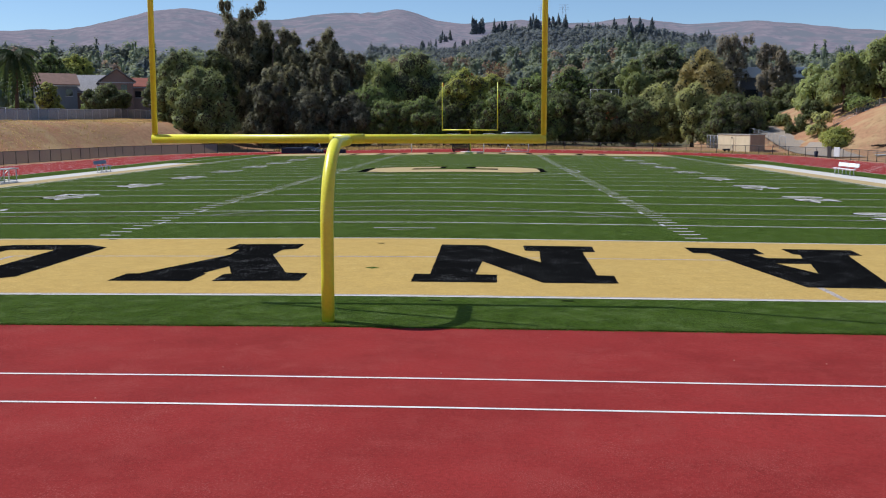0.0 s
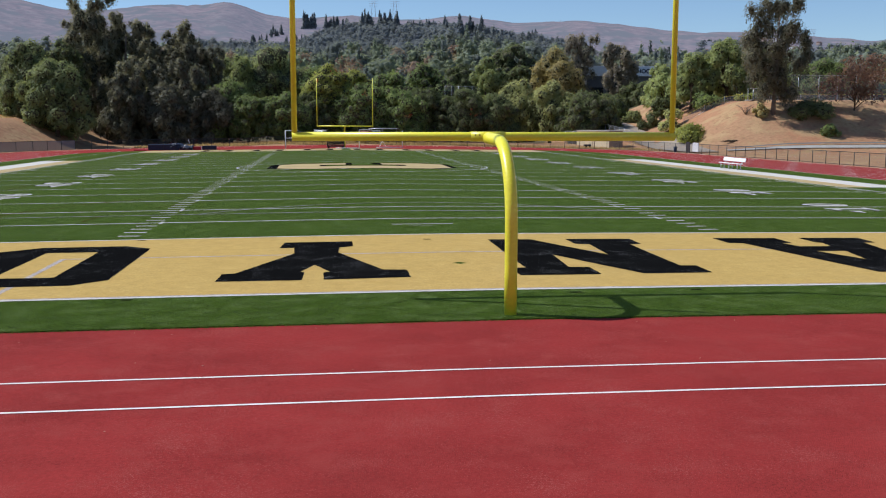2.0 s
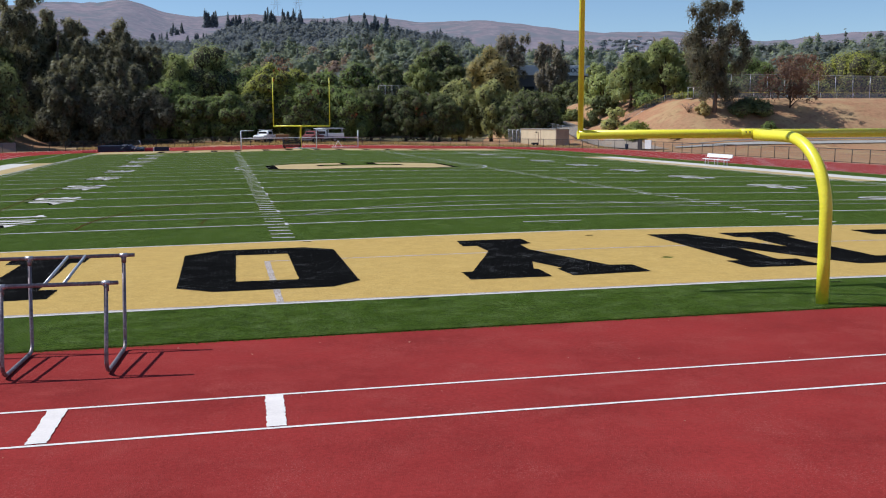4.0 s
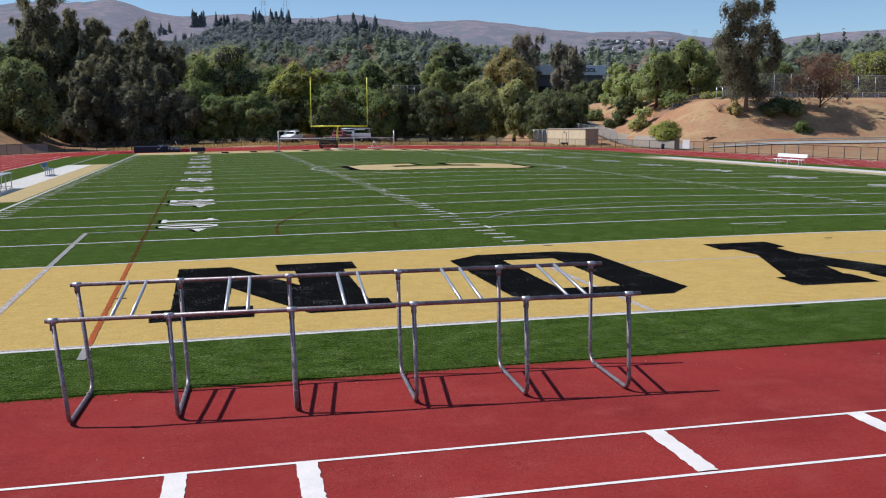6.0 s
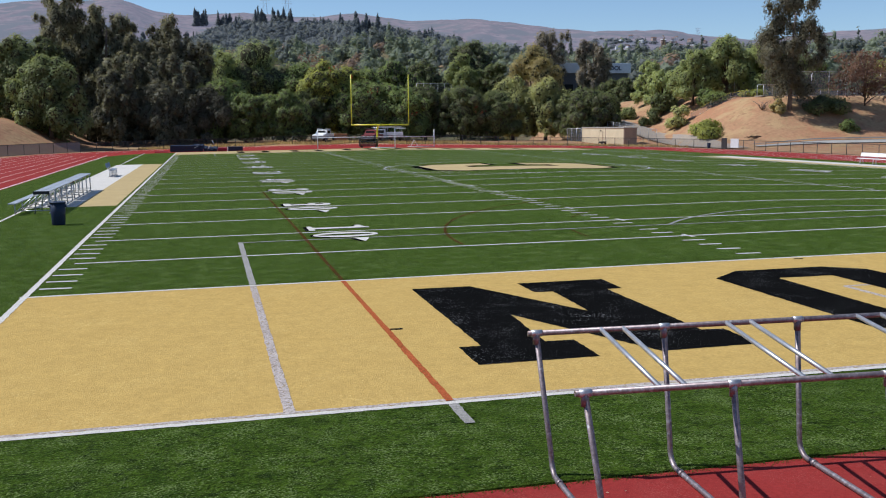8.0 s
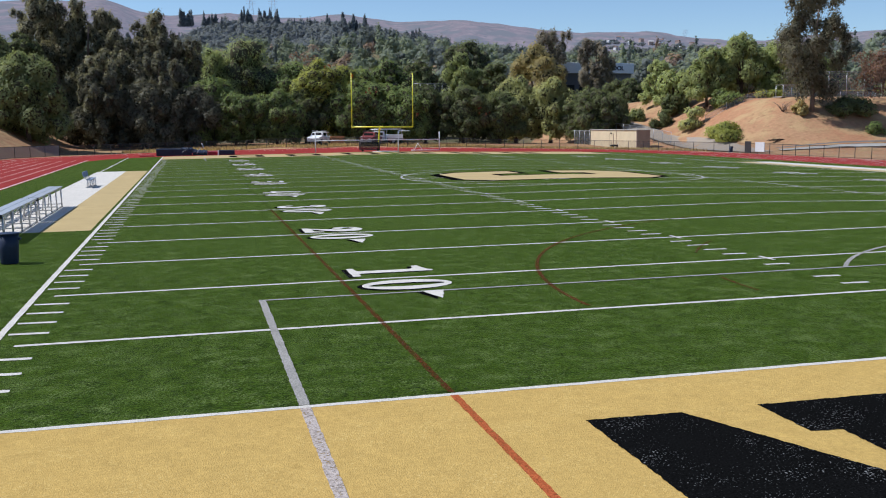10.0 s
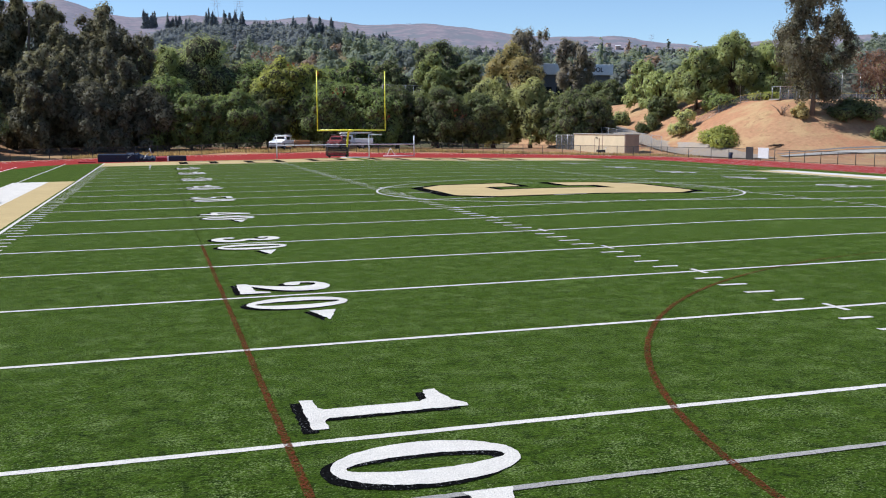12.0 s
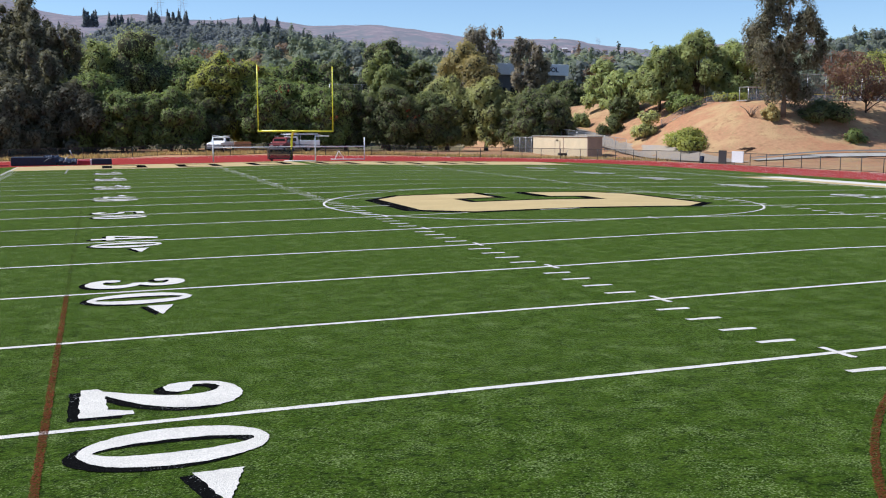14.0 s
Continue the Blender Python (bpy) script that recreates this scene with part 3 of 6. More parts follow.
for k in range(6):
    x = -17.5 + 6.15 * k
    flat_shape("letter_bar", [(x, 93.0), (x + 3.6, 93.0), (x + 3.6, 99.0), (x, 99.0)], [[(x + 0.8, 93.8), (x + 2.8, 93.8), (x + 2.8, 98.2), (x + 0.8, 98.2)]], M_BLACK, field, G2)

# midfield emblem: a plain block shape
emblem = [(-6.2, 43.0), (-4.6, 41.4), (4.6, 41.4), (6.2, 43.0), (6.2, 49.0), (4.8, 50.6), (1.5, 50.6), (1.5, 47.8), (3.2, 47.8), (3.2, 45.6), (-3.2, 45.6), (-3.2, 47.8), (-1.2, 47.8), (-1.2, 50.6), (-4.8, 50.6), (-6.2, 49.0)]
rim = [(-6.65, 42.8), (-4.8, 40.95), (4.8, 40.95), (6.65, 42.8), (6.65, 49.2), (5.0, 51.05), (1.05, 51.05), (1.05, 47.35), (2.75, 47.35), (2.75, 46.05), (-2.75, 46.05), (-2.75, 47.35), (-0.75, 47.35), (-0.75, 51.05), (-5.0, 51.05), (-6.65, 49.2)]
flat_shape("emblem_border", [(x - 0.7, y - 0.12) for x, y in emblem], [], M_BLACK, field, G1, "black drop shadow of the midfield emblem")
flat_shape("emblem_border", rim, [], M_BLACK, field, G2, "black border of the midfield emblem")
flat_shape("emblem", emblem, [], M_TANT, field, G3, "gold midfield emblem")

# numerals
def ring_loop(cx, cy, rx, ry, n=36):
    return [(cx + rx * math.cos(2 * math.pi * k / n), cy + ry * math.sin(2 * math.pi * k / n)) for k in range(n)]


def stroke(pts, widths):
    left, right = [], []
    n = len(pts)
    for i, (x, y) in enumerate(pts):
        px, py = pts[max(i - 1, 0)]
        qx, qy = pts[min(i + 1, n - 1)]
        d = math.hypot(qx - px, qy - py) or 1
        s = widths[i] / 2
        left.append((x - (qy - py) / d * s, y + (qx - px) / d * s))
        right.append((x + (qy - py) / d * s, y - (qx - px) / d * s))
    return left + right[::-1]


def curve_pts(cx, cy, rx, ry, a0, a1, n=14):
    return [(cx + rx * math.cos(radians(a0 + (a1 - a0) * k / n)), cy + ry * math.sin(radians(a0 + (a1 - a0) * k / n))) for k in range(n + 1)]


def swell(n, thin, thick):
    return [thin + (thick - thin) * math.sin(math.pi * k / (n - 1)) for k in range(n)]


def rounded(pts, n=4):
    """A smooth curve through the points, without its first one."""
    out = []
    for i in range(len(pts) - 1):
        a, b, c, d = pts[max(i - 1, 0)], pts[i], pts[i + 1], pts[min(i + 2, len(pts) - 1)]
        for k in range(1, n + 1):
            t = k / n
            out.append(tuple(0.5 * (2 * b[m] + (c[m] - a[m]) * t + (2 * a[m] - 5 * b[m] + 4 * c[m] - d[m]) * t * t + (3 * b[m] - a[m] - 3 * c[m] + d[m]) * t ** 3) for m in (0, 1)))
    return out


THREE_T = curve_pts(0.52, 1.42, 0.38, 0.34, 165, -85, 16)
THREE_B = curve_pts(0.52, 0.54, 0.46, 0.42, 88, -165, 16)
FIVE = [(0.30, 1.0)] + curve_pts(0.52, 0.58, 0.46, 0.46, 110, -165, 16)
DIGITS = {
    "0": [(ring_loop(0.65, 0.94, 0.60, 0.94), [ring_loop(0.65, 0.94, 0.215, 0.79)])],
    "1": [([(0.03, 0.03), (1.22, 0.03), (1.22, 0.2), (0.95, 0.2), (0.83, 0.27), (0.84, 1.9), (0.72, 1.92), (0.53, 1.78), (0.26, 1.74), (0.0, 1.72), (0.03, 1.56), (0.4, 1.52), (0.5, 1.4), (0.47, 0.27), (0.38, 0.2), (0.05, 0.2)], [])],
    "2": [([(0.0, 0.0), (1.22, 0.0), (1.25, 0.58), (1.1, 0.57), (0.97, 0.3), (0.36, 0.28)] + rounded([(0.36, 0.28), (0.8, 0.61), (1.08, 0.95), (1.2, 1.28), (1.16, 1.58), (0.96, 1.77), (0.72, 1.84), (0.42, 1.81), (0.2, 1.70), (0.07, 1.50), (0.02, 1.22), (0.06, 1.05), (0.2, 0.96), (0.38, 0.99), (0.46, 1.12), (0.42, 1.24), (0.30, 1.29), (0.18, 1.31), (0.17, 1.43), (0.24, 1.56), (0.36, 1.61), (0.52, 1.55), (0.62, 1.36), (0.62, 1.12), (0.46, 0.74), (0.14, 0.26)]) + [(0.0, 0.2)], [])],
    "3": [(stroke(THREE_T, swell(len(THREE_T), 0.18, 0.36)), []), (stroke(THREE_B, swell(len(THREE_B), 0.18, 0.40)), []), (ring_loop(0.27, 1.44, 0.17, 0.14, 20), []), (ring_loop(0.20, 0.50, 0.17, 0.14, 20), [])],
    "4": [([(0.68, 0.0), (1.0, 0.0), (1.0, 0.42), (1.22, 0.42), (1.22, 0.65), (1.0, 0.65), (1.0, 1.85), (0.72, 1.85), (0.0, 0.65), (0.0, 0.42), (0.68, 0.42)], [[(0.68, 0.65), (0.68, 1.35), (0.26, 0.65)]])],
    "5": [(stroke(FIVE, swell(len(FIVE), 0.16, 0.34)), []), ([(0.18, 0.9), (0.36, 0.98), (0.38, 1.58), (1.1, 1.58), (1.1, 1.85), (0.18, 1.85)], [])],
}


def numeral(char, side, line, tens):
    def put(u, v):
        if side < 0:
            return (-18.0 + v, (line + 1.62 if tens else line - 0.27) - u)
        return (18.0 - v, (line - 1.62 if tens else line + 0.27) + u)
    for piece, (loop, holes) in enumerate(DIGITS[char]):
        for name, m, lift, off in (("numeral_shadow", M_BLACK, G2 + 0.001 * piece, -0.12), ("numeral", M_WHITE, G3 + 0.0015 * piece, 0.0)):
            o = lambda p: (put(*p)[0] + off, put(*p)[1] + 0.72 * off)
            flat_shape(name, [o(p) for p in loop], [[o(p) for p in h] for h in holes], m, field, lift, rag=0.013)


for k in range(10, 100, 10):
    label = str(k if k <= 50 else 100 - k)
    for side in (-1, 1):
        numeral(label[0], side, k * YD, True)
        numeral(label[1], side, k * YD, False)
        if k != 50:
            toward = -1 if k < 50 else 1
            y = k * YD + toward * 1.8
            x = side * 16.74
            tri = [(x - 0.24, y), (x + 0.24, y), (x - 0.01, y + toward * 0.9)]
            for name, m, lift, off in (("arrow_shadow", M_BLACK, G2, -0.12), ("arrow_mark", M_WHITE, G3, 0.0)):
                flat_shape(name, [(a + off, b + 0.5 * off) for a, b in tri], [], m, field, lift, rag=0.013)

# soccer and lacrosse lines
for s in (-1, 1):
    band("soccer_line", line_pts(s * 20.08, 0.06, s * 20.08, 7.30, 1.5), 0.13, M_GREY, field, G2 + 0.001, rag=0.010)
    band("soccer_line", line_pts(s * 20.08, -9.09, s * 20.08, -0.06, 1.5), 0.13, M_FAINT, field, G2 + 0.001, rag=0.010)
    band("soccer_line", line_pts(s * 9.1, -9.09, s * 9.1, -3.66, 1.0), 0.13, M_FAINT, field, G1, rag=0.010)
    band("soccer_line", line_pts(s * 20.08, 93, s * 20.08, 84.2, 1.5), 0.12, M_GREY, field, G2 + 0.001, rag=0.010)
band("soccer_line", line_pts(-20.14, 7.3, 20.14, 7.3, 1.2), 0.10, M_GREY, field, G2 + 0.002, rag=0.010)
band("soccer_line", line_pts(-9.1, -3.66, 9.1, -3.66, 1.2), 0.10, M_FAINT, field, G1, rag=0.010)
band("soccer_arc", [(0 + 9.144 * math.cos(a), 1.83 + 9.144 * math.sin(a)) for a in (radians(37 + 106 * k / 30) for k in range(31))], 0.10, M_GREY, field, G2 + 0.003, rag=0.010)
band("centre_circle", [(9.144 * math.cos(a), 45.72 + 9.144 * math.sin(a)) for a in (2 * math.pi * k / 60 for k in range(61))], 0.10, M_WHITE, field, G2 + 0.003, rag=0.010)
band("lacrosse_line", line_pts(-18.26, 0.06, -18.37, 27.4, 1.5), 0.085, M_BROWN, field, G2 + 0.004, rag=0.010)
band("lacrosse_line", line_pts(-18.37, 27.4, -18.46, 54, 1.5), 0.085, M_DIM, field, G2 + 0.004, rag=0.010)
band("lacrosse_line", line_pts(-18.22, -9.09, -18.26, -0.06, 1.5), 0.095, M_ORANGE, field, G2 + 0.004, rag=0.010)
band("lacrosse_line", line_pts(-18.22, -9.98, -18.22, -9.22, 0.5), 0.12, M_GREY, field, G2 + 0.004, rag=0.010)
band("lacrosse_arc", [(14.45 * math.cos(a), 5.1 + 14.45 * math.sin(a)) for a in (radians(88 + 93 * k / 44) for k in range(45))], [0.03 + 0.06 * smooth(k / 22) for k in range(45)], M_BROWN, field, G2 + 0.005, rag=0.010)
band("lacrosse_arc", [(10.7 * math.cos(a), 5.1 + 10.7 * math.sin(a)) for a in (radians(136 + 14 * k / 12) for k in range(13))], 0.05, M_BROWN, field, G2 + 0.005, rag=0.010)
band("lacrosse_arc", [(10.75 * math.cos(a), 5.1 + 10.75 * math.sin(a)) for a in (radians(170 + 9 * k / 8) for k in range(9))], 0.06, M_BROWN, field, G2 + 0.005, rag=0.010)
# small dark plugs and tufts in the end zone
for x, y in ((-18.1, -5.0), (1.6, -9.6), (-0.3, -1.2), (-6.6, -9.4), (4.0, -9.5), (-7.9, -0.3)):
    flat_shape("turf_plug", [(x - 0.12, y), (x + 0.1, y - 0.03), (x + 0.13, y + 0.05), (x - 0.08, y + 0.06)], [], M_BLACK, field, G3, rag=0.01)


# ---- goalposts ----
def goalpost(name, y, toward, zbase, label):
    """A gooseneck goalpost: the neck rises behind the end line and bends over to the crossbar."""
    g = empty(name, Matrix.Translation((0, y - toward * 2.4, zbase)), label, "goalpost")
    zb = 2.875
    neck = [(0, 0, -0.05), (0, 0, 0.7), (0, 0, 1.52)] + [(0, toward * (1.3 - 1.3 * math.cos(a)), 1.52 + 1.31 * math.sin(a)) for a in (math.pi / 2 * k / 14 for k in range(1, 15))] + [(0, toward * 1.9, 2.84), (0, toward * 2.38, 2.85)]
    part("neck", tube(neck, 0.105, 18), M_YELLOW, g)
    bar = tube([(-3.6, toward * 2.4, zb), (3.6, toward * 2.4, zb)], 0.083, 16)
    part("crossbar", bar, M_YELLOW, g)
    part("clamp", tube([(-0.32, toward * 2.4, zb), (0.32, toward * 2.4, zb)], 0.092, 16), M_YELLOW, g)
    for k in range(2):
        part("bolt", tube([(-0.24 + 0.08 * k, toward * 2.4 - toward * 0.085, zb + 0.03), (-0.24 + 0.08 * k, toward * 2.4 - toward * 0.10, zb + 0.03)], 0.014, 8), M_DARKMET, g)
    for s in (-1, 1):
        part("upright", tube([(s * 3.555, toward * 2.4, zb + 0.03), (s * 3.555, toward * 2.4, zb + 6.1)], 0.052, 12), M_YELLOW, g)
    return g


goalpost("goalpost", -9.144, 1, 0.13, "tall yellow steel gooseneck goalpost on the turf edge")
far_post = goalpost("goalpost", 100.58, -1, 0.02, "yellow gooseneck goalpost at the far end zone")
rb = raw("ribbon", [(-3.56, -2.40, 9.0), (-3.35, -2.42, 8.75), (-3.42, -2.40, 8.35), (-3.56, -2.40, 8.5), (-3.56, -2.41, 8.75)], [(0, 1, 4), (1, 2, 4), (2, 3, 4)], M_ORANGEF, far_post, "orange wind ribbon")

# ---- steel pipe training frame on the track ----
def training_frame():
    ang = math.atan2(-0.41, 6.40)
    base = Matrix.Translation((-17.98, -13.12, gz(-17.98, -13.1))) @ Matrix.Rotation(ang, 4, 'Z') @ Matrix.Rotation(-0.0105, 4, 'Y')
    g = empty("training_frame", base, "weathered steel pipe run-through training frame standing on red track", "training frame")
    depth, near, far, r = 1.48, 1.168, 1.335, 0.026
    near_y, far_y = 0.12, 1.55
    stations = [0.0, 1.16, 2.48, 3.86, 5.18, 6.44]
    lean = [-0.12, -0.05, -0.02, 0.0, 0.02, 0.03]
    for s, l in zip(stations, lean):
        c = 0.16
        pts = [(s + l, near_y, near), (s, 0, c + 0.03)] + [(s, c - c * math.cos(a), c - c * math.sin(a) + 0.03) for a in (math.pi / 2 * k / 6 for k in range(1, 7))]
        pts += [(s, depth - c + c * math.sin(a), c - c * math.cos(a) + 0.03) for a in (math.pi / 2 * k / 6 for k in range(0, 7))] + [(s + l, far_y, far)]
        u = part("leg_frame", tube(pts, r, 10), M_STEEL, g)
        for yy, top in ((near_y, near), (far_y, far)):
            part("collar", tube([(s + l, yy, top - 0.10), (s + l, yy, top)], 0.033, 10), M_STEEL, u)
            part("rail_clamp", tube([(s + l - 0.05, yy, top + 0.005), (s + l + 0.05, yy, top + 0.005)], 0.032, 10), M_GALV, u)
        part("joint", tube([(s, depth - 0.30, 0.03), (s, depth - 0.24, 0.03)], 0.033, 10), M_STEEL, u)
    part("rail", tube([(-0.20, near_y, near + 0.005), (6.62, near_y, near + 0.005)], r, 10), M_STEEL, g)
    part("rail", tube([(-0.20, far_y, far + 0.005), (6.62, far_y, far + 0.005)], r, 10), M_STEEL, g)
    for a, b in zip(stations, stations[1:]):
        for q in (0.46, 0.645):
            x = a + (b - a) * q
            part("crossbar", tube([(x - 0.04, near_y, near + 0.012), (x - 0.04, far_y, far + 0.012)], 0.021, 8), M_GALV, g)
    return g


training_frame()

# ---- benches and bins beside the field ----
def plank_bench(m, length, label):
    """A long two-level aluminium bench on trestle legs."""
    g = empty("player_bench", m, label, "bench", "benches by the field")
    for k, w in enumerate((0.0, 0.29)):
        part("top_plank", box(-0.27 + w, 0, 0.80, -0.27 + w + 0.27, length, 0.85, 0.008), M_ALU, g)
    part("seat_plank", box(-1.12, -0.25, 0.40, -0.84, length - 0.05, 0.445, 0.008), M_ALU, g)
    part("end_cap", box(-0.28, -0.02, 0.74, 0.30, 0.015, 0.858, 0.006), M_DARKMET, g)
    n = 5
    for k in range(n):
        y = 0.25 + (length - 0.5) * k / (n - 1)
        part("leg", tube([(0.24, y, 0.8), (0.27, y, 0.0)], 0.03, 6), M_GALV, g)
        part("leg", tube([(-0.2, y, 0.8), (-0.3, y + 0.12, 0.0)], 0.03, 6), M_GALV, g)
        part("brace", tube([(-0.2, y, 0.78), (-0.98, y, 0.02)], 0.025, 6), M_GALV, g)
        part("seat_strut", tube([(-0.98, y, 0.0), (-0.98, y, 0.4)], 0.025, 6), M_GALV, g)
        part("tie", tube([(0.26, y, 0.12), (-0.98, y, 0.12)], 0.02, 6), M_GALV, g)
    part("foot_rail", tube([(0.26, 0.1, 0.03), (0.26, length - 0.1, 0.03)], 0.022, 6), M_GALV, g)
    return g


for y in (19.1, 26.1):
    plank_bench(Matrix.Translation((-26.95, y, gz(-27, y) + 0.02)), 6.8, "long aluminium two-level team bench on white strip")


def backed_bench(m, length, material, label):
    g = empty("backed_bench", m, label, "bench", "benches by the field")
    part("seat", box(0, 0, 0.43, 0.28, length, 0.475, 0.01), material, g)
    back = box(-0.03, 0, 0, 0.02, length, 0.28, 0.01)
    bmesh.ops.transform(back, matrix=Matrix.Translation((-0.14, 0, 0.60)) @ Matrix.Rotation(radians(-14), 4, 'Y'), verts=back.verts)
    part("backrest", back, material, g)
    for q in (0.12, 0.5, 0.88):
        y = length * q
        part("leg", tube([(0.02, y, 0.43), (-0.02, y, 0.0)], 0.028, 8), M_GALV, g)
        part("leg", tube([(0.25, y, 0.43), (0.27, y, 0.0)], 0.028, 8), M_GALV, g)
        part("back_strut", tube([(0.05, y, 0.40), (-0.13, y, 0.55), (-0.19, y, 0.86)], 0.026, 8), M_GALV, g)
        part("foot", tube([(-0.1, y, 0.02), (0.34, y, 0.02)], 0.024, 8), M_GALV, g)
    return g


backed_bench(Matrix.Translation((-26.95, 45.7, gz(-27, 46) + 0.02)), 2.4, M_BLUE, "pale blue bench with backrest on white strip")
backed_bench(Matrix.Translation((28.0, 46.6, gz(28, 46) + 0.02)) @ Matrix.Rotation(math.pi, 4, 'Z'), 4.0, M_WPAINT, "white bench with backrest beside the track")


def bin_can(m, label):
    g = empty("trash_can", m, label, "trash can")
    part("barrel", tube([(0, 0, 0), (0, 0, 0.04), (0, 0, 0.45), (0, 0, 0.86)], [0.23, 0.245, 0.265, 0.285], 20), M_CAN, g)
    part("rim", tube([(0, 0, 0.84), (0, 0, 0.89)], 0.305, 20), M_CAN, g)
    for s in (-1, 1):
        part("handle", box(s * 0.27, -0.09, 0.68, s * 0.33, 0.09, 0.75, 0.01), M_CAN, g)
    return g


bin_can(Matrix.Translation((-25.75, 14.6, gz(-25.75, 14.6) + 0.02)) @ Matrix.Scale(0.86, 4), "dark navy plastic trash can on turf")
bin_can(Matrix.Translation((43.2, 98.1, gz(43.2, 98.1))) @ Matrix.Scale(0.82, 4), "dark trash can beside the track fence")

# ---- jump mats, goals and carts at the far end ----
def mats():
    g = empty("landing_mat", Matrix.Translation((-25.2, 103.6, gz(-22, 103.6))), "long navy vinyl pole vault landing mat under a cover", "landing mat")
    body = box(0, 0, 0, 3.9, 3.2, 0.74, 0.06)
    part("pad", body, M_NAVY, g)
    part("seam", box(1.92, -0.012, 0.02, 1.97, -0.003, 0.72), M_DARKMET, g)
    part("foot_pad", box(3.94, 0.1, 0, 5.55, 3.0, 0.42, 0.05), M_NAVY, g)
    v, f = [], []
    nx, ny = 30, 10
    for j in range(ny + 1):
        for i in range(nx + 1):
            x, y = 2.7 + 2.9 * i / nx, -0.10 + 3.3 * j / ny
            fall = 0.78 - 0.32 * smooth((x - 3.5) / 1.2)
            h = fall + 0.20 * abs(noise.noise((x * 2.2, y * 1.9, 2))) + 0.10 * noise.noise((x * 5.0, y * 4.0, 9)) * smooth((x - 2.8) / 0.6)
            v.append((x, y, h - (fall * (0.5 + 0.4 * noise.noise((x * 1.7, 0, 4))) if j == 0 else 0)))
    for j in range(ny):
        for i in range(nx):
            a = j * (nx + 1) + i
            f.append((a, a + 1, a + nx + 2, a + nx + 1))
    raw("cover", v, f, M_NAVY, g, "crumpled navy weather cover")
    for x in (4.4,):
        part("strap", tube([(x, -0.16, 0.25), (x + 0.25, -0.14, 0.62), (x + 0.4, 0.4, 0.98 - 0.16 * (x - 3.3)), (x + 0.5, 1.4, 0.98 - 0.16 * (x - 3.3))], 0.03, 6), M_GALV, g, "pale tie strap")
    part("front_pad", box(5.65, 0.1, 0, 6.7, 2.6, 0.42, 0.05), M_REDV, g, "red front pad")
    part("standard", tube([(5.2, 0.6, 0.8), (5.0, 0.6, 1.35)], 0.05, 8), M_GALV, g)
    h = empty("landing_mat", Matrix.Translation((-18.35, 103.2, gz(-18, 103))), "small dark vinyl mat beside the pole vault pit", "landing mat")
    part("pad", box(0, 0, 0, 1.75, 1.2, 0.52, 0.05), M_NAVY, h)
    part("trim", box(-0.12, 0.05, 0, -0.005, 1.1, 0.48, 0.01), M_WPAINT, h)
    low = empty("ground_pad", Matrix.Translation((-27.0, 103.4, gz(-27, 103))), "flat dark red ground pad beside the mat", "mat")
    part("pad", box(0, 0, 0, 1.6, 1.0, 0.12, 0.03), M_REDV, low)


mats()


def far_goal():
    z = gz(0, 102)
    g = empty("soccer_goal", Matrix.Translation((0, 102, z)), "white steel soccer goal frame behind the far end line", "soccer goal")
    part("post", tube([(-7.62, -0.3, 0), (-7.62, -0.3, 2.3)], 0.06, 8), M_WPAINT, g)
    part("post", tube([(1.8, -1.5, 0), (1.8, -1.5, 2.42)], 0.055, 8), M_WPAINT, g)
    part("post", tube([(7.7, 2.6, 0), (7.7, 2.6, 2.25)], 0.06, 8), M_WPAINT, g)
    part("rail", tube([(-7.62, -0.3, 1.32), (7.7, 2.6, 1.32)], 0.05, 8), M_WPAINT, g)
    part("arm", tube([(1.8, -1.5, 2.4), (3.2, -1.3, 2.4)], 0.05, 8), M_WPAINT, g)
    part("arm", tube([(-7.62, -0.3, 2.28), (-6.0, 0.1, 2.28)], 0.045, 8), M_WPAINT, g)
    part("base_rail", tube([(1.8, -1.5, 0.05), (-1.2, -1.5, 0.05)], 0.06, 8), M_WPAINT, g)
    part("base_rail", tube([(7.7, 2.6, 0.05), (4.2, 2.4, 0.05)], 0.05, 8), M_WPAINT, g)
    part("brace", tube([(5.0, 2.5, 0.9), (4.6, 2.45, 0.05)], 0.035, 6), M_WPAINT, g)
    part("brace", tube([(5.0, 2.5, 0.9), (5.6, 2.5, 0.05)], 0.035, 6), M_WPAINT, g)
    c = empty("ball_cart", Matrix.Translation((-1.2, 102.6, z)), "dark wire ball cart on wheels behind the far goalpost", "cart")
    for k in range(4):
        part("upright_bar", tube([(-1.1 + 2.2 * (k % 2), -0.5 + (k // 2), 0.15), (-1.1 + 2.2 * (k % 2), -0.5 + (k // 2), 1.3)], 0.04, 6), M_DARKMET, c)
    for k in range(3):
        zz = 0.2 + 0.55 * k
        part("hoop", tube([(-1.1, -0.5, zz), (1.1, -0.5, zz), (1.1, 0.5, zz), (-1.1, 0.5, zz), (-1.1, -0.5, zz)], 0.035, 6), M_DARKMET, c)
    part("net", box(-1.08, -0.48, 0.2, 1.08, 0.48, 1.1), M_NET, c, "dark wire net")
    for k in range(2):
        part("wheel", tube([(-0.9 + 1.8 * k, -0.55, 0.13), (-0.9 + 1.8 * k, -0.47, 0.13)], 0.13, 12), M_TYRE, c)


far_goal()


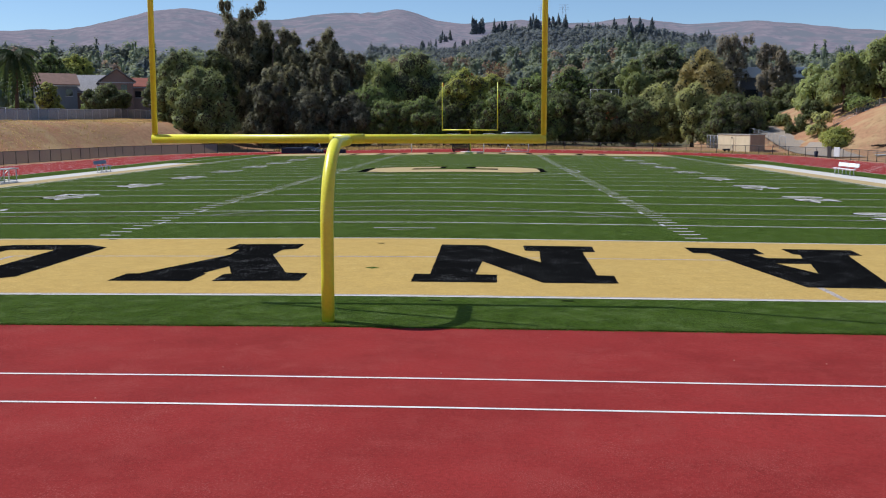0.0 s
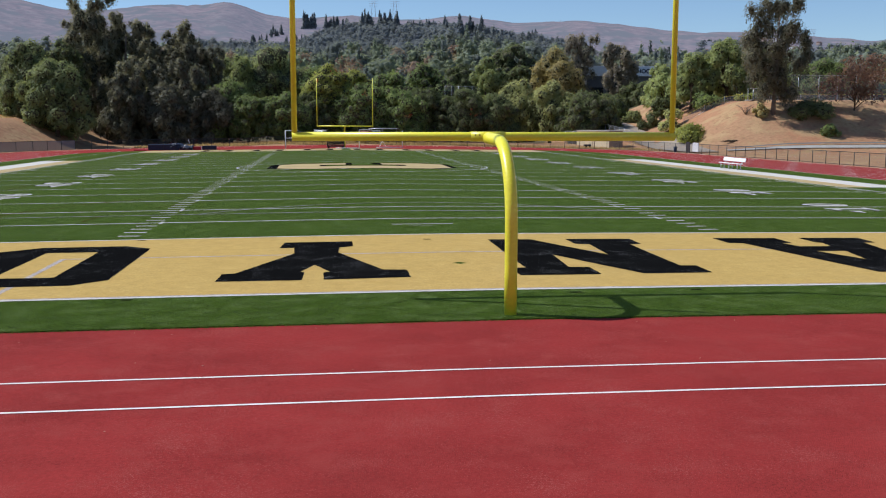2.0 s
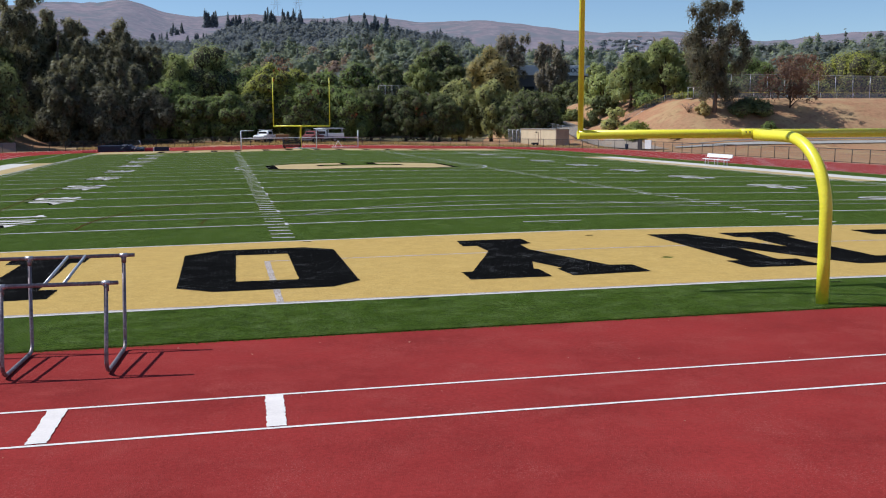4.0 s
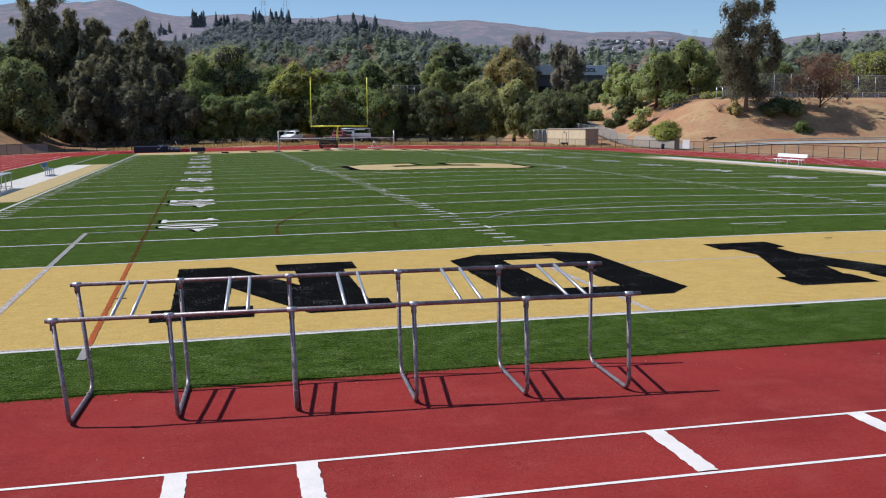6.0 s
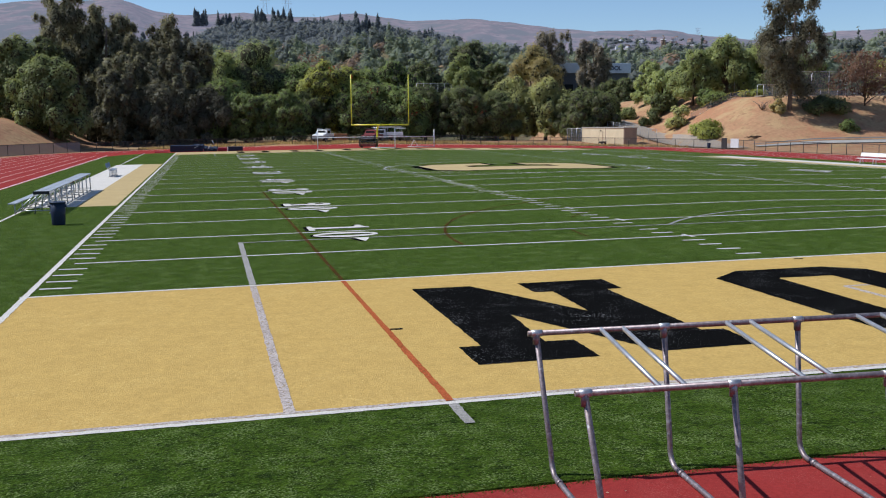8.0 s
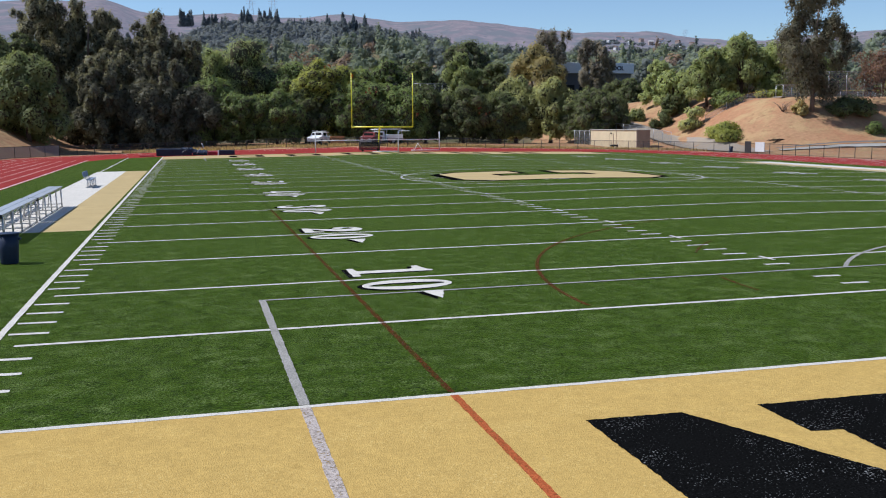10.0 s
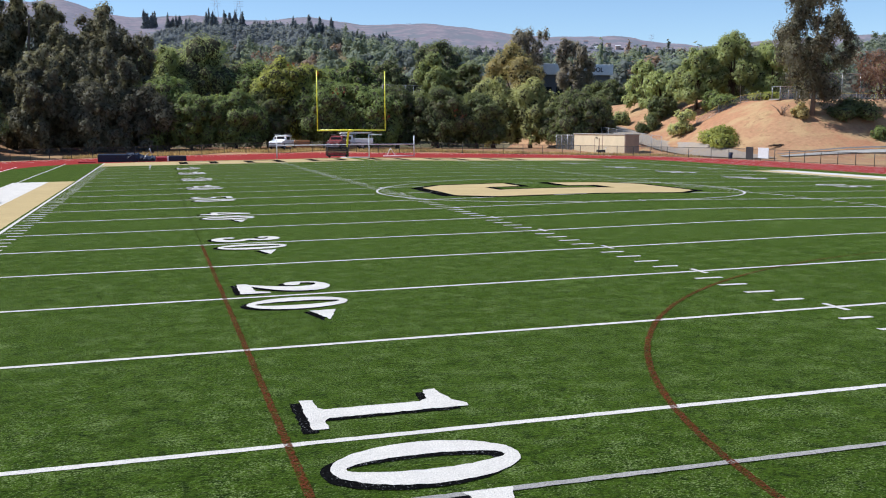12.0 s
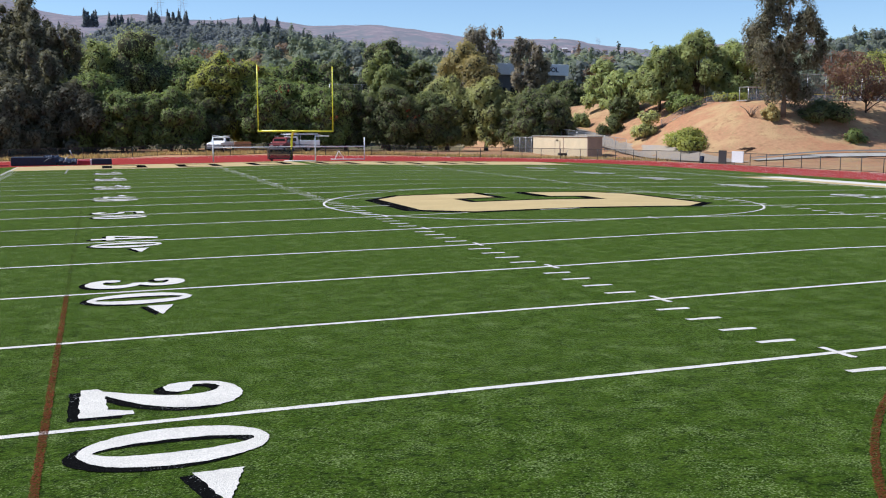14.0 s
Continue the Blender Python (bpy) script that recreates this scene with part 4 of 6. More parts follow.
# ---- parked trucks behind the far fence ----
def wheel(parent, x, y, r):
    w = part("wheel", tube([(x, y - 0.11, r), (x, y - 0.09, r), (x, y + 0.09, r), (x, y + 0.11, r)], [r * 0.92, r, r, r * 0.92], 18), M_TYRE, parent)
    part("rim", tube([(x, y - 0.13, r), (x, y - 0.08, r)], r * 0.55, 12), M_RIM, w)


def truck(m, name, label, body_mat, cab_mat, utility):
    g = empty(name, m, label, "truck", "parked trucks")
    cab = bmesh.new()
    prof = [(-2.7, 0.55), (-2.75, 0.95), (-2.6, 1.12), (-1.45, 1.2), (-0.85, 1.85), (0.55, 1.9), (0.7, 1.2), (0.7, 0.5)]
    vs = [[cab.verts.new((x, s * 0.93 * (0.86 if z > 1.3 else 1), z)) for x, z in prof] for s in (-1, 1)]
    cab.faces.new(vs[0])
    cab.faces.new(vs[1][::-1])
    for i in range(len(prof)):
        j = (i + 1) % len(prof)
        cab.faces.new((vs[0][i], vs[1][i], vs[1][j], vs[0][j]))
    bmesh.ops.bevel(cab, geom=cab.edges[:], offset=0.04, segments=2, affect='EDGES')
    part("cab", cab, cab_mat, g)
    part("windscreen", box(-1.28, -0.70, 1.32, -1.18, 0.70, 1.72, 0.02), M_GLASS, g)
    for s in (-1, 1):
        part("side_window", box(-0.8, s * 0.80, 1.28, 0.35, s * 0.90, 1.72, 0.02), M_GLASS, g)
        part("door_panel", box(-0.95, s * 0.915, 0.62, 0.45, s * 0.945, 1.2, 0.01), cab_mat, g)
    part("bumper", box(-2.9, -0.9, 0.42, -2.7, 0.9, 0.66, 0.03), M_RIM, g)
    for s in (-1, 1):
        part("headlight", box(-2.79, s * 0.6 - 0.14, 0.8, -2.70, s * 0.6 + 0.14, 0.98, 0.02), M_GALV, g)
    if utility:
        part("bed", box(0.78, -1.0, 0.62, 3.4, 1.0, 1.42, 0.03), body_mat, g)
        for k in range(3):
            part("locker_door", box(0.9 + 0.82 * k, -1.03, 0.72, 1.64 + 0.82 * k, -0.985, 1.34, 0.01), body_mat, g)
        for s in (-1, 1):
            part("rack_rail", tube([(-1.4, s * 0.85, 2.15), (3.6, s * 0.85, 2.15)], 0.045, 6), M_GALV, g)
            for x in (-0.9, 0.9, 3.2):
                part("rack_post", tube([(x, s * 0.85, 1.35), (x, s * 0.85, 2.15)], 0.035, 6), M_GALV, g)
        part("ladder", box(-0.8, -0.3, 2.2, 3.3, 0.15, 2.29, 0.02), M_ALU, g)
    else:
        bed = box(0.76, -0.95, 0.55, 2.7, 0.95, 1.2, 0.03)
        part("bed", bed, body_mat, g)
        part("tailgate", box(2.71, -0.9, 0.6, 2.77, 0.9, 1.18, 0.01), body_mat, g)
        for s in (-1, 1):
            part("rack_rail", tube([(-1.2, s * 0.7, 2.02), (1.0, s * 0.7, 2.02)], 0.04, 6), M_GALV, g)
    for x in (-1.85, 1.9):
        for y in (-0.85, 0.85):
            wheel(g, x, y, 0.40)
    return g


truck(Matrix.Translation((6.0, 134.8, ground_z(6.0, 134.8))), "utility_truck", "white utility truck with ladder rack and lockers", M_WPAINT, M_WPAINT, True)
truck(Matrix.Translation((4.1, 131.4, ground_z(4.1, 131.4))) @ Matrix.Rotation(radians(64), 4, 'Z'), "pickup_truck", "red pickup truck parked before the trees", M_REDP, M_REDP, False)
truck(Matrix.Translation((-3.1, 133.6, ground_z(-3.1, 133.6))) @ Matrix.Rotation(radians(62), 4, 'Z'), "pickup_truck", "white pickup truck under the trees", M_WPAINT, M_WPAINT, False)
crate = empty("crate", Matrix.Translation((-0.6, 133.2, ground_z(-0.6, 133.2))), "orange plywood crate beside a pickup truck", "crate")
part("body", box(-1.0, -0.5, 0, 1.0, 0.5, 1.2, 0.02), M_CRATE, crate)
for k in range(3):
    part("slat", box(-1.02, -0.53, 0.15 + 0.38 * k, 1.02, -0.505, 0.25 + 0.38 * k), M_CRATE, crate)


# ---- fences ----
def fence(name, pts, height, spacing, post_r, net, metal, label, zf=ground_z, rails=True, rail_mat=None):
    g = empty(name, Matrix.Identity(4), label, "fence", kind="structure")
    walked, spots = 0.0, []
    for (ax, ay), (bx, by) in zip(pts, pts[1:]):
        seg = math.hypot(bx - ax, by - ay)
        n = max(1, round(seg / spacing))
        for k in range(n):
            spots.append((ax + (bx - ax) * k / n, ay + (by - ay) * k / n))
    spots.append(pts[-1])
    post = None
    tops = []
    for x, y in spots:
        z = zf(x, y)
        if post is None:
            post = part("post", tube([(0, 0, -0.1), (0, 0, height)], post_r, 8), metal, g)
            post.location = (x, y, z)
        else:
            ob = hang(new("post", post.data), g)
            ob.location = (x, y, z)
        tops.append((x, y, z))
    part("top_rail", tube([(x, y, z + height - 0.03) for x, y, z in tops], post_r * 0.8, 6), rail_mat or metal, g)
    if rails:
        part("bottom_rail", tube([(x, y, z + 0.08) for x, y, z in tops], post_r * 0.6, 6), metal, g)
    v, f = [], []
    for x, y, z in tops:
        v += [(x, y, z + 0.05), (x, y, z + height - 0.05)]
    for i in range(len(tops) - 1):
        f.append((2 * i, 2 * i + 2, 2 * i + 3, 2 * i + 1))
    raw("chain_link", v, f, net, g)
    return g


far_arc = [(44.0 * math.cos(a), 96 + 31.5 * math.sin(a)) for a in (math.pi * k / 16 for k in range(17))]
fence("track_fence", [(43.6, -20), (43.6, 30), (43.8, 60), (44.0, 96)] + far_arc[1:-3], 1.25, 2.6, 0.035, M_CHAIN, M_DARKMET, "low black chain link fence round the running track")
fence("screen_fence", far_arc[-4:-1] + [(-44.6, 98), (-45.2, 60), (-45.2, -20)], 1.35, 2.6, 0.035, M_SCREEN, M_DARKMET, "track fence covered with dark grey screen mesh")
gate = empty("gate_panel", Matrix.Translation((44.0, 92.87, ground_z(44, 92.87))), "white panel on the track fence gate", "sign board")
part("panel", box(-0.10, -0.98, 0.25, -0.04, 0.98, 1.4, 0.01), M_PALE, gate)
gate2 = empty("gate_panel", Matrix.Translation((44.0, 95.5, ground_z(44, 95.5))), "dark gate leaf in the track fence", "gate")
part("frame", box(-0.08, -0.68, 0.05, -0.03, 0.68, 1.45, 0.01), M_DARKMET, gate2)
fence("path_fence", [(44.3, 142), (44.7, 128), (45.2, 117.8)], 2.0, 2.4, 0.03, M_CHAING, M_RIM, "tall grey chain link fence beside the ramp", rails=False)
fence("mound_fence", [(54, 124), (60, 122.5), (75, 121), (95, 119), (125, 116)], 1.1, 3.0, 0.03, M_CHAINW, M_GALV, "grey fence with yellow cap along the mound", rail_mat=M_LINE2)
fence("ball_court_fence", [(66, 132), (80, 131), (96, 130), (125, 127)], 4.2, 3.4, 0.04, M_CHAINW, M_GALV, "tall grey chain link ball court fence")
fence("backstop", [(25.0, 197), (29.4, 195), (34.2, 195.4)], 4.6, 1.5, 0.04, M_CHAING, M_RIM, "tall chain link baseball backstop among trees", zf=lambda x, y: ground_z(x, y) + 7.3)
fence("bank_fence", [(-58.8, 20), (-58.8, 90), (-59, 118), (-59.2, 170)], 1.6, 3.0, 0.035, M_CHAINW, M_GALV, "grey chain link fence on top of the bank")

# road and kerb behind the right hand fence
def land_band(name, pts, width, material, label, lift=0.14, category="road"):
    v, f = [], []
    n = len(pts)
    cols = 9
    for i in range(n):
        p, q = Vector(pts[max(i - 1, 0)]), Vector(pts[min(i + 1, n - 1)])
        d = (q - p).normalized()
        s = Vector((-d.y, d.x))
        for k in range(cols):
            w = Vector(pts[i]) + s * width * (k / (cols - 1) - 0.5)
            v.append((w.x, w.y, ground_z(w.x, w.y) + lift))
    for i in range(n - 1):
        for k in range(cols - 1):
            a = i * cols + k
            f.append((a, a + 1, a + cols + 1, a + cols))
    return tagged(raw(name, v, f, material), label, category, kind="structure")


land_band("service_path", [(48.6 - 0.06 * k, 150 - 2.0 * k) for k in range(27)], 4.6, M_DUST, "dusty grey asphalt ramp beside the storage shed", category="path")
ROADP = [(51 + 3.0 * k, 99.6 - 0.25 * k) for k in range(26)]
land_band("road", ROADP, 1.0, M_CURB, "pale concrete service road below the mound")
land_band("kerb", [(x, y + 0.8) for x, y in ROADP], 0.4, M_ROAD, "dark grey retaining kerb along the road", lift=0.3, category="kerb")


# ---- storage shed ----
def shed():
    z = ground_z(38, 121)
    turn = Matrix.Translation((40.5, 119.1, z)) @ Matrix.Rotation(radians(-82.5), 4, 'Z')
    g = empty("storage_shed", turn, "tan block storage shed with flat roof behind the track", "shed")
    h, L, D = 2.6, 13.0, 2.2
    part("wall", box(-L, 0, 0, -0.22, 0.22, h), M_TAN, g)
    part("wall", box(-0.22, 0, 0, 0, D, h), M_TAND, g, "brown end wall coloured as in shade")
    part("wall", box(-L, 0.22, 0, -L + 0.22, D, h), M_TAN, g)
    part("wall", box(-L + 0.22, D - 0.22, 0, -0.22, D, h), M_TAN, g)
    part("roof", box(-L - 0.12, -0.12, h, 0.12, D + 0.12, h + 0.10, 0.02), M_CURB, g)
    part("door", box(-7.4, -0.05, 0, -6.4, -0.004, 2.0), M_TAN, g)
    part("door_frame", box(-7.54, -0.04, 0, -7.42, -0.004, 2.1), M_TAND, g)
    part("door_frame", box(-6.38, -0.04, 0, -6.26, -0.004, 2.1), M_TAND, g)
    part("joint_strip", box(-5.6, -0.03, 0, -5.48, -0.004, h), M_TAND, g)
    part("lamp", box(-7.1, -0.14, 2.08, -6.8, -0.02, 2.22), M_DARKMET, g)
    cart = empty("utility_cart", Matrix.Translation((37.2, 119.6, ground_z(37.2, 119.6))), "small dark utility cart beside the shed", "cart")
    part("tray", box(-0.5, -0.35, 0.35, 0.5, 0.35, 0.6, 0.03), M_DARKMET, cart)
    part("handle", tube([(0.5, 0, 0.5), (0.8, 0, 1.0)], 0.03, 6), M_GALV, cart)
    for k in range(2):
        part("wheel", tube([(-0.3 + 0.6 * k, -0.4, 0.2), (-0.3 + 0.6 * k, -0.32, 0.2)], 0.2, 12), M_TYRE, cart)
    pen = empty("chain_link_pen", turn, "grey chain link storage pen beside the shed", "fence")
    for k in range(4):
        part("post", tube([(-L - 0.5 - 1.6 * k, 0.1, -0.1), (-L - 0.5 - 1.6 * k, 0.1, 2.5)], 0.04, 6), M_RIM, pen)
    part("rail", tube([(-L - 0.5, 0.1, 2.46), (-L - 5.3, 0.1, 2.46)], 0.035, 6), M_GALV, pen)
    part("chain_link", box(-L - 5.3, 0.09, 0.05, -L - 0.5, 0.11, 2.42), M_CHAING, pen)
    part("back_panel", box(-L - 5.2, 2.0, 0.0, -L - 0.5, 2.08, 2.2, 0.01), M_SHADY, pen)


shed()

# viewing box on the mound
vb = empty("equipment_cage", Matrix.Translation((62.8, 116.4, ground_z(62.8, 116.4))), "grey wire equipment cage on the mound crest", "cage")
for a in (-1, 1):
    for b in (-1, 1):
        part("post", tube([(a * 1.3, b * 0.9, -0.2), (a * 1.3, b * 0.9, 1.7)], 0.05, 6), M_GALV, vb)
part("top", box(-1.4, -1.0, 1.7, 1.4, 1.0, 1.76), M_GALV, vb)
part("mesh_side", box(-1.3, -0.92, 0.1, 1.3, -0.90, 1.65), M_CHAINW, vb)
part("floor", box(-1.7, -1.3, -0.05, 0.6, 1.0, 0.06), M_CURB, vb)

# school building with its sign
def school():
    z = ground_z(72, 200)
    g = empty("school_building", Matrix.Translation((0, 0, 0)), "grey flat-roofed school building with lettered fascia behind trees", "building")
    part("wall", box(58, 197.2, z - 1, 75.6, 212, 14.2), M_SHADY, g)
    part("fascia", box(57.5, 196.4, 14.2, 76.0, 212.5, 16.5, 0.05), M_SIGN, g)
    for k in range(4):
        part("window", box(59 + 4.1 * k, 197.1, 9.0, 62 + 4.1 * k, 197.19, 11.6), M_GLASS, g)
    cu = bpy.data.curves.new("sign_text", 'FONT')
    cu.body, cu.size, cu.extrude, cu.offset = "HIGH SCHOOL", 1.35, 0.03, 0.02
    cu.align_x = 'RIGHT'
    tmp = bpy.data.objects.new("tmp", cu)
    scene.collection.objects.link(tmp)
    me = bpy.data.meshes.new_from_object(tmp)
    bpy.data.objects.remove(tmp)
    me.materials.clear()
    me.materials.append(M_SIGNL)
    t = hang(new("sign_lettering", me), g)
    t.matrix_local = Matrix.Translation((73.6, 196.33, 14.9)) @ Matrix.Rotation(math.pi / 2, 4, 'X')
    tagged(t, "dark blue letters reading HIGH SCHOOL")


school()


# ---- houses above the bank ----
def house(m, w, d, h, roof_h, wall_mat, roof_mat, windows, label, gable_front=True):
    """A two-storey house, its roof ridge along its depth if gable_front."""
    g = empty("house", m, label, "house", "houses above the bank")
    part("wall", box(-w / 2, 0, -3.0, w / 2, d, h), wall_mat, g)
    bm = bmesh.new()
    o = 0.5
    if gable_front:
        prof = [(-w / 2 - o, h - 0.15), (0, h + roof_h), (w / 2 + o, h - 0.15)]
        a = [bm.verts.new((x, -o, z)) for x, z in prof] + [bm.verts.new((x, -o, z + 0.18)) for x, z in prof[::-1]]
        b = [bm.verts.new((v.co.x, d + o, v.co.z)) for v in a]
        gab = bmesh.new()
        gv = [gab.verts.new(p) for p in ((-w / 2, 0.02, h - 0.02), (w / 2, 0.02, h - 0.02), (0, 0.02, h + roof_h - 0.05))]
        gv2 = [gab.verts.new((v.co.x, d, v.co.z)) for v in gv]
        gab.faces.new(gv)
        gab.faces.new(gv2[::-1])
        for i in range(3):
            gab.faces.new((gv[i], gv[(i + 1) % 3], gv2[(i + 1) % 3], gv2[i]))
        part("gable", gab, wall_mat, g)
    else:
        prof = [(-o, h - 0.15), (d / 2, h + roof_h), (d + o, h - 0.15)]
        a = [bm.verts.new((-w / 2 - o, y, z)) for y, z in prof] + [bm.verts.new((-w / 2 - o, y, z + 0.18)) for y, z in prof[::-1]]
        b = [bm.verts.new((w / 2 + o, v.co.y, v.co.z)) for v in a]
        fill = bmesh.new()
        gv = [fill.verts.new(p) for p in ((-w / 2, 0.05, h - 0.02), (-w / 2, d - 0.05, h - 0.02), (-w / 2, d / 2, h + roof_h - 0.05))]
        gv2 = [fill.verts.new((w / 2, v.co.y, v.co.z)) for v in gv]
        fill.faces.new(gv)
        fill.faces.new(gv2[::-1])
        for i in range(3):
            fill.faces.new((gv[i], gv[(i + 1) % 3], gv2[(i + 1) % 3], gv2[i]))
        part("gable", fill, wall_mat, g)
    bm.faces.new(a)
    bm.faces.new(b[::-1])
    for i in range(6):
        bm.faces.new((a[i], a[(i + 1) % 6], b[(i + 1) % 6], b[i]))
    part("roof", bm, roof_mat, g)
    for x, z in windows:
        wd = part("window", box(x - 0.55, -0.06, z, x + 0.55, -0.015, z + 1.2, 0.0), M_GLASS, g)
        part("frame", box(x - 0.65, -0.045, z - 0.1, x + 0.65, -0.012, z - 0.01), M_WPAINT, wd)
    part("eave_board", box(-w / 2 - 0.4, -0.5, h - 0.32, w / 2 + 0.4, -0.42, h - 0.16), M_PALE, g)
    return g


house(Matrix.Translation((-64.8, 150, 7.1)) @ Matrix.Rotation(radians(24), 4, 'Z'), 5.6, 11, 4.4, 2.2, M_STUCCOP, M_ROOFG, [(-1.0, 2.6), (1.2, 2.6)], "brown stucco house with grey gable roof")
house(Matrix.Translation((-72.6, 154, 6.9)) @ Matrix.Rotation(radians(10), 4, 'Z'), 11, 8, 3.0, 3.0, M_STUCCOP, M_ROOFG, [(-3.5, 0.9)], "long low house wing with grey shingle roof", False)
house(Matrix.Translation((-62.6, 164, 6.8)) @ Matrix.Rotation(radians(14), 4, 'Z'), 10.0, 8, 4.3, 1.7, M_STUCCO, M_ROOFR, [(-3.2, 2.2), (-1.2, 2.2), (0.9, 2.2), (3.0, 2.2)], "beige two-storey house with red tile roof", False)
house(Matrix.Translation((-74.0, 146, 6.8)) @ Matrix.Rotation(radians(30), 4, 'Z'), 6.5, 9, 4.0, 2.0, M_STUCCOG, M_ROOFB, [(1.9, 2.0)], "grey blue house with brown tile roof", False)
gw = empty("garden_wall", Matrix.Identity(4), "grey block garden wall on top of the bank", "wall", kind="structure")
for k in range(33):
    y0 = 85 + 2.6 * k
    part("wall_panel", box(-60.2, y0, ground_z(-60, y0) - 0.6, -60.0, y0 + 2.56, ground_z(-60, y0) + 1.5), M_BLOCK, gw)
pt = empty("patio_umbrella", Matrix.Translation((-56.0, 145, ground_z(-56.0, 145))), "white patio umbrella in a garden above the bank", "umbrella")
part("pole", tube([(0, 0, 0), (0, 0, 2.9)], 0.04, 6), M_GALV, pt)
part("canopy", tube([(0, 0, 2.5), (0, 0, 3.1)], [1.7, 0.05], 8), M_WPAINT, pt)


# ---- trees ----
def leaf_mesh(name, blobs, count, size, material, rng, droop=0.0, shell=0.55, flat=0.30, reach=1.12, fuzz=0.14, even=0.5):
    """Many small pointed leaf sprays spread through rounded masses. blobs: rows of x, y, z, rx, ry, rz."""
    B = np.array(blobs, float)
    area = (B[:, 3] * B[:, 4] + B[:, 3] * B[:, 5] + B[:, 4] * B[:, 5])
    pick = rng.choice(len(B), count, p=area / area.sum())
    d = rng.normal(size=(count, 3))
    d /= np.linalg.norm(d, axis=1)[:, None]
    rad = shell + (reach - shell) * rng.random(count) ** 0.75
    rad += 0.14 * np.sin(d[:, 0] * 5 + pick) * np.cos(d[:, 2] * 6 + pick * 2)
    # a few sprays stand out beyond the mass and break its outline
    rad += fuzz * rng.random(count) ** 4 * 2
    c = B[pick, :3] + d * B[pick, 3:] * rad[:, None]
    c[:, 2] -= droop * rng.random(count) ** 2
    nrm = d * (1 - flat) + rng.normal(size=(count, 3)) * flat + np.array([0, 0, 0.4])
    nrm /= np.linalg.norm(nrm, axis=1)[:, None]
    t = np.cross(nrm, rng.normal(size=(count, 3)))
    if droop:
        t = t * 0.5 + np.array([0, 0, -1.0]) * 0.8
        t -= nrm * (t * nrm).sum(1)[:, None]
    t /= np.linalg.norm(t, axis=1)[:, None]
    b = np.cross(nrm, t)
    s = size * (0.5 + 1.0 * rng.random(count))
    lw = (1.25 + min(1.2, droop))
    t, b = t * (s * lw)[:, None] / 2, b * (s * 0.52)[:, None]
    skew = t * (0.5 * rng.random(count) - 0.25)[:, None]
    v = np.stack([c - t + b + skew, c - t - b - skew, c + t], axis=1)
    # every spray turns its face outwards, and is shaded a little like the mass it belongs to
    face = np.cross(v[:, 1] - v[:, 0], v[:, 2] - v[:, 0])
    face /= np.linalg.norm(face, axis=1)[:, None]
    back = (face * d).sum(1) < 0
    v[back] = v[back][:, [1, 0, 2]]
    face[back] *= -1
    soft = even * d + (1 - even) * face + np.array([0, 0, 0.25])
    soft /= np.linalg.norm(soft, axis=1)[:, None]
    v = v.reshape(-1, 3)
    me = bpy.data.meshes.new(name)
    me.vertices.add(3 * count)
    me.vertices.foreach_set("co", v.ravel())
    me.loops.add(3 * count)
    me.loops.foreach_set("vertex_index", np.arange(3 * count, dtype=np.int32))
    me.polygons.add(count)
    me.polygons.foreach_set("loop_start", np.arange(0, 3 * count, 3, dtype=np.int32))
    me.polygons.foreach_set("loop_total", np.full(count, 3, dtype=np.int32))
    me.materials.append(material)
    me.update(calc_edges=True)
    me.polygons.foreach_set("use_smooth", np.ones(count, dtype=bool))
    me.normals_split_custom_set_from_vertices(np.repeat(soft, 3, axis=0).astype(np.float32))
    return me


def ico_template(level):
    bm = bmesh.new()
    bmesh.ops.create_icosphere(bm, subdivisions=level, radius=1.0)
    co = np.array([tuple(v.co) for v in bm.verts])
    tri = np.array([[v.index for v in f.verts] for f in bm.faces], dtype=np.int32)
    bm.free()
    return co, tri


ICO_LOW = ico_template(1)


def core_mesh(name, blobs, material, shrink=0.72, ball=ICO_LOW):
    """The inner mass of twigs and leaves that closes the crown; near trees colour it as shade."""
    B = np.array(blobs, float)
    co, tri = ball
    n, m = len(B), len(co)
    k = shrink * (1 + 0.22 * np.sin(co[None, :, 0] * 5 + B[:, :1] * 3) * np.cos(co[None, :, 1] * 4 + B[:, 1:2] * 2) + 0.12 * np.sin(co[None, :, 2] * 9 + B[:, 2:3]))
    v = (B[:, None, :3] + co[None] * B[:, None, 3:] * k[..., None]).reshape(-1, 3)
    f = (tri[None] + (np.arange(n) * m)[:, None, None]).reshape(-1, 3).astype(np.int32)
    me = bpy.data.meshes.new(name)
    me.vertices.add(len(v))
    me.vertices.foreach_set("co", v.ravel())
    me.loops.add(f.size)
    me.loops.foreach_set("vertex_index", f.ravel())
    me.polygons.add(len(f))
    me.polygons.foreach_set("loop_start", np.arange(0, f.size, 3, dtype=np.int32))
    me.polygons.foreach_set("loop_total", np.full(len(f), 3, dtype=np.int32))
    me.materials.append(material)
    me.update(calc_edges=True)
    return me


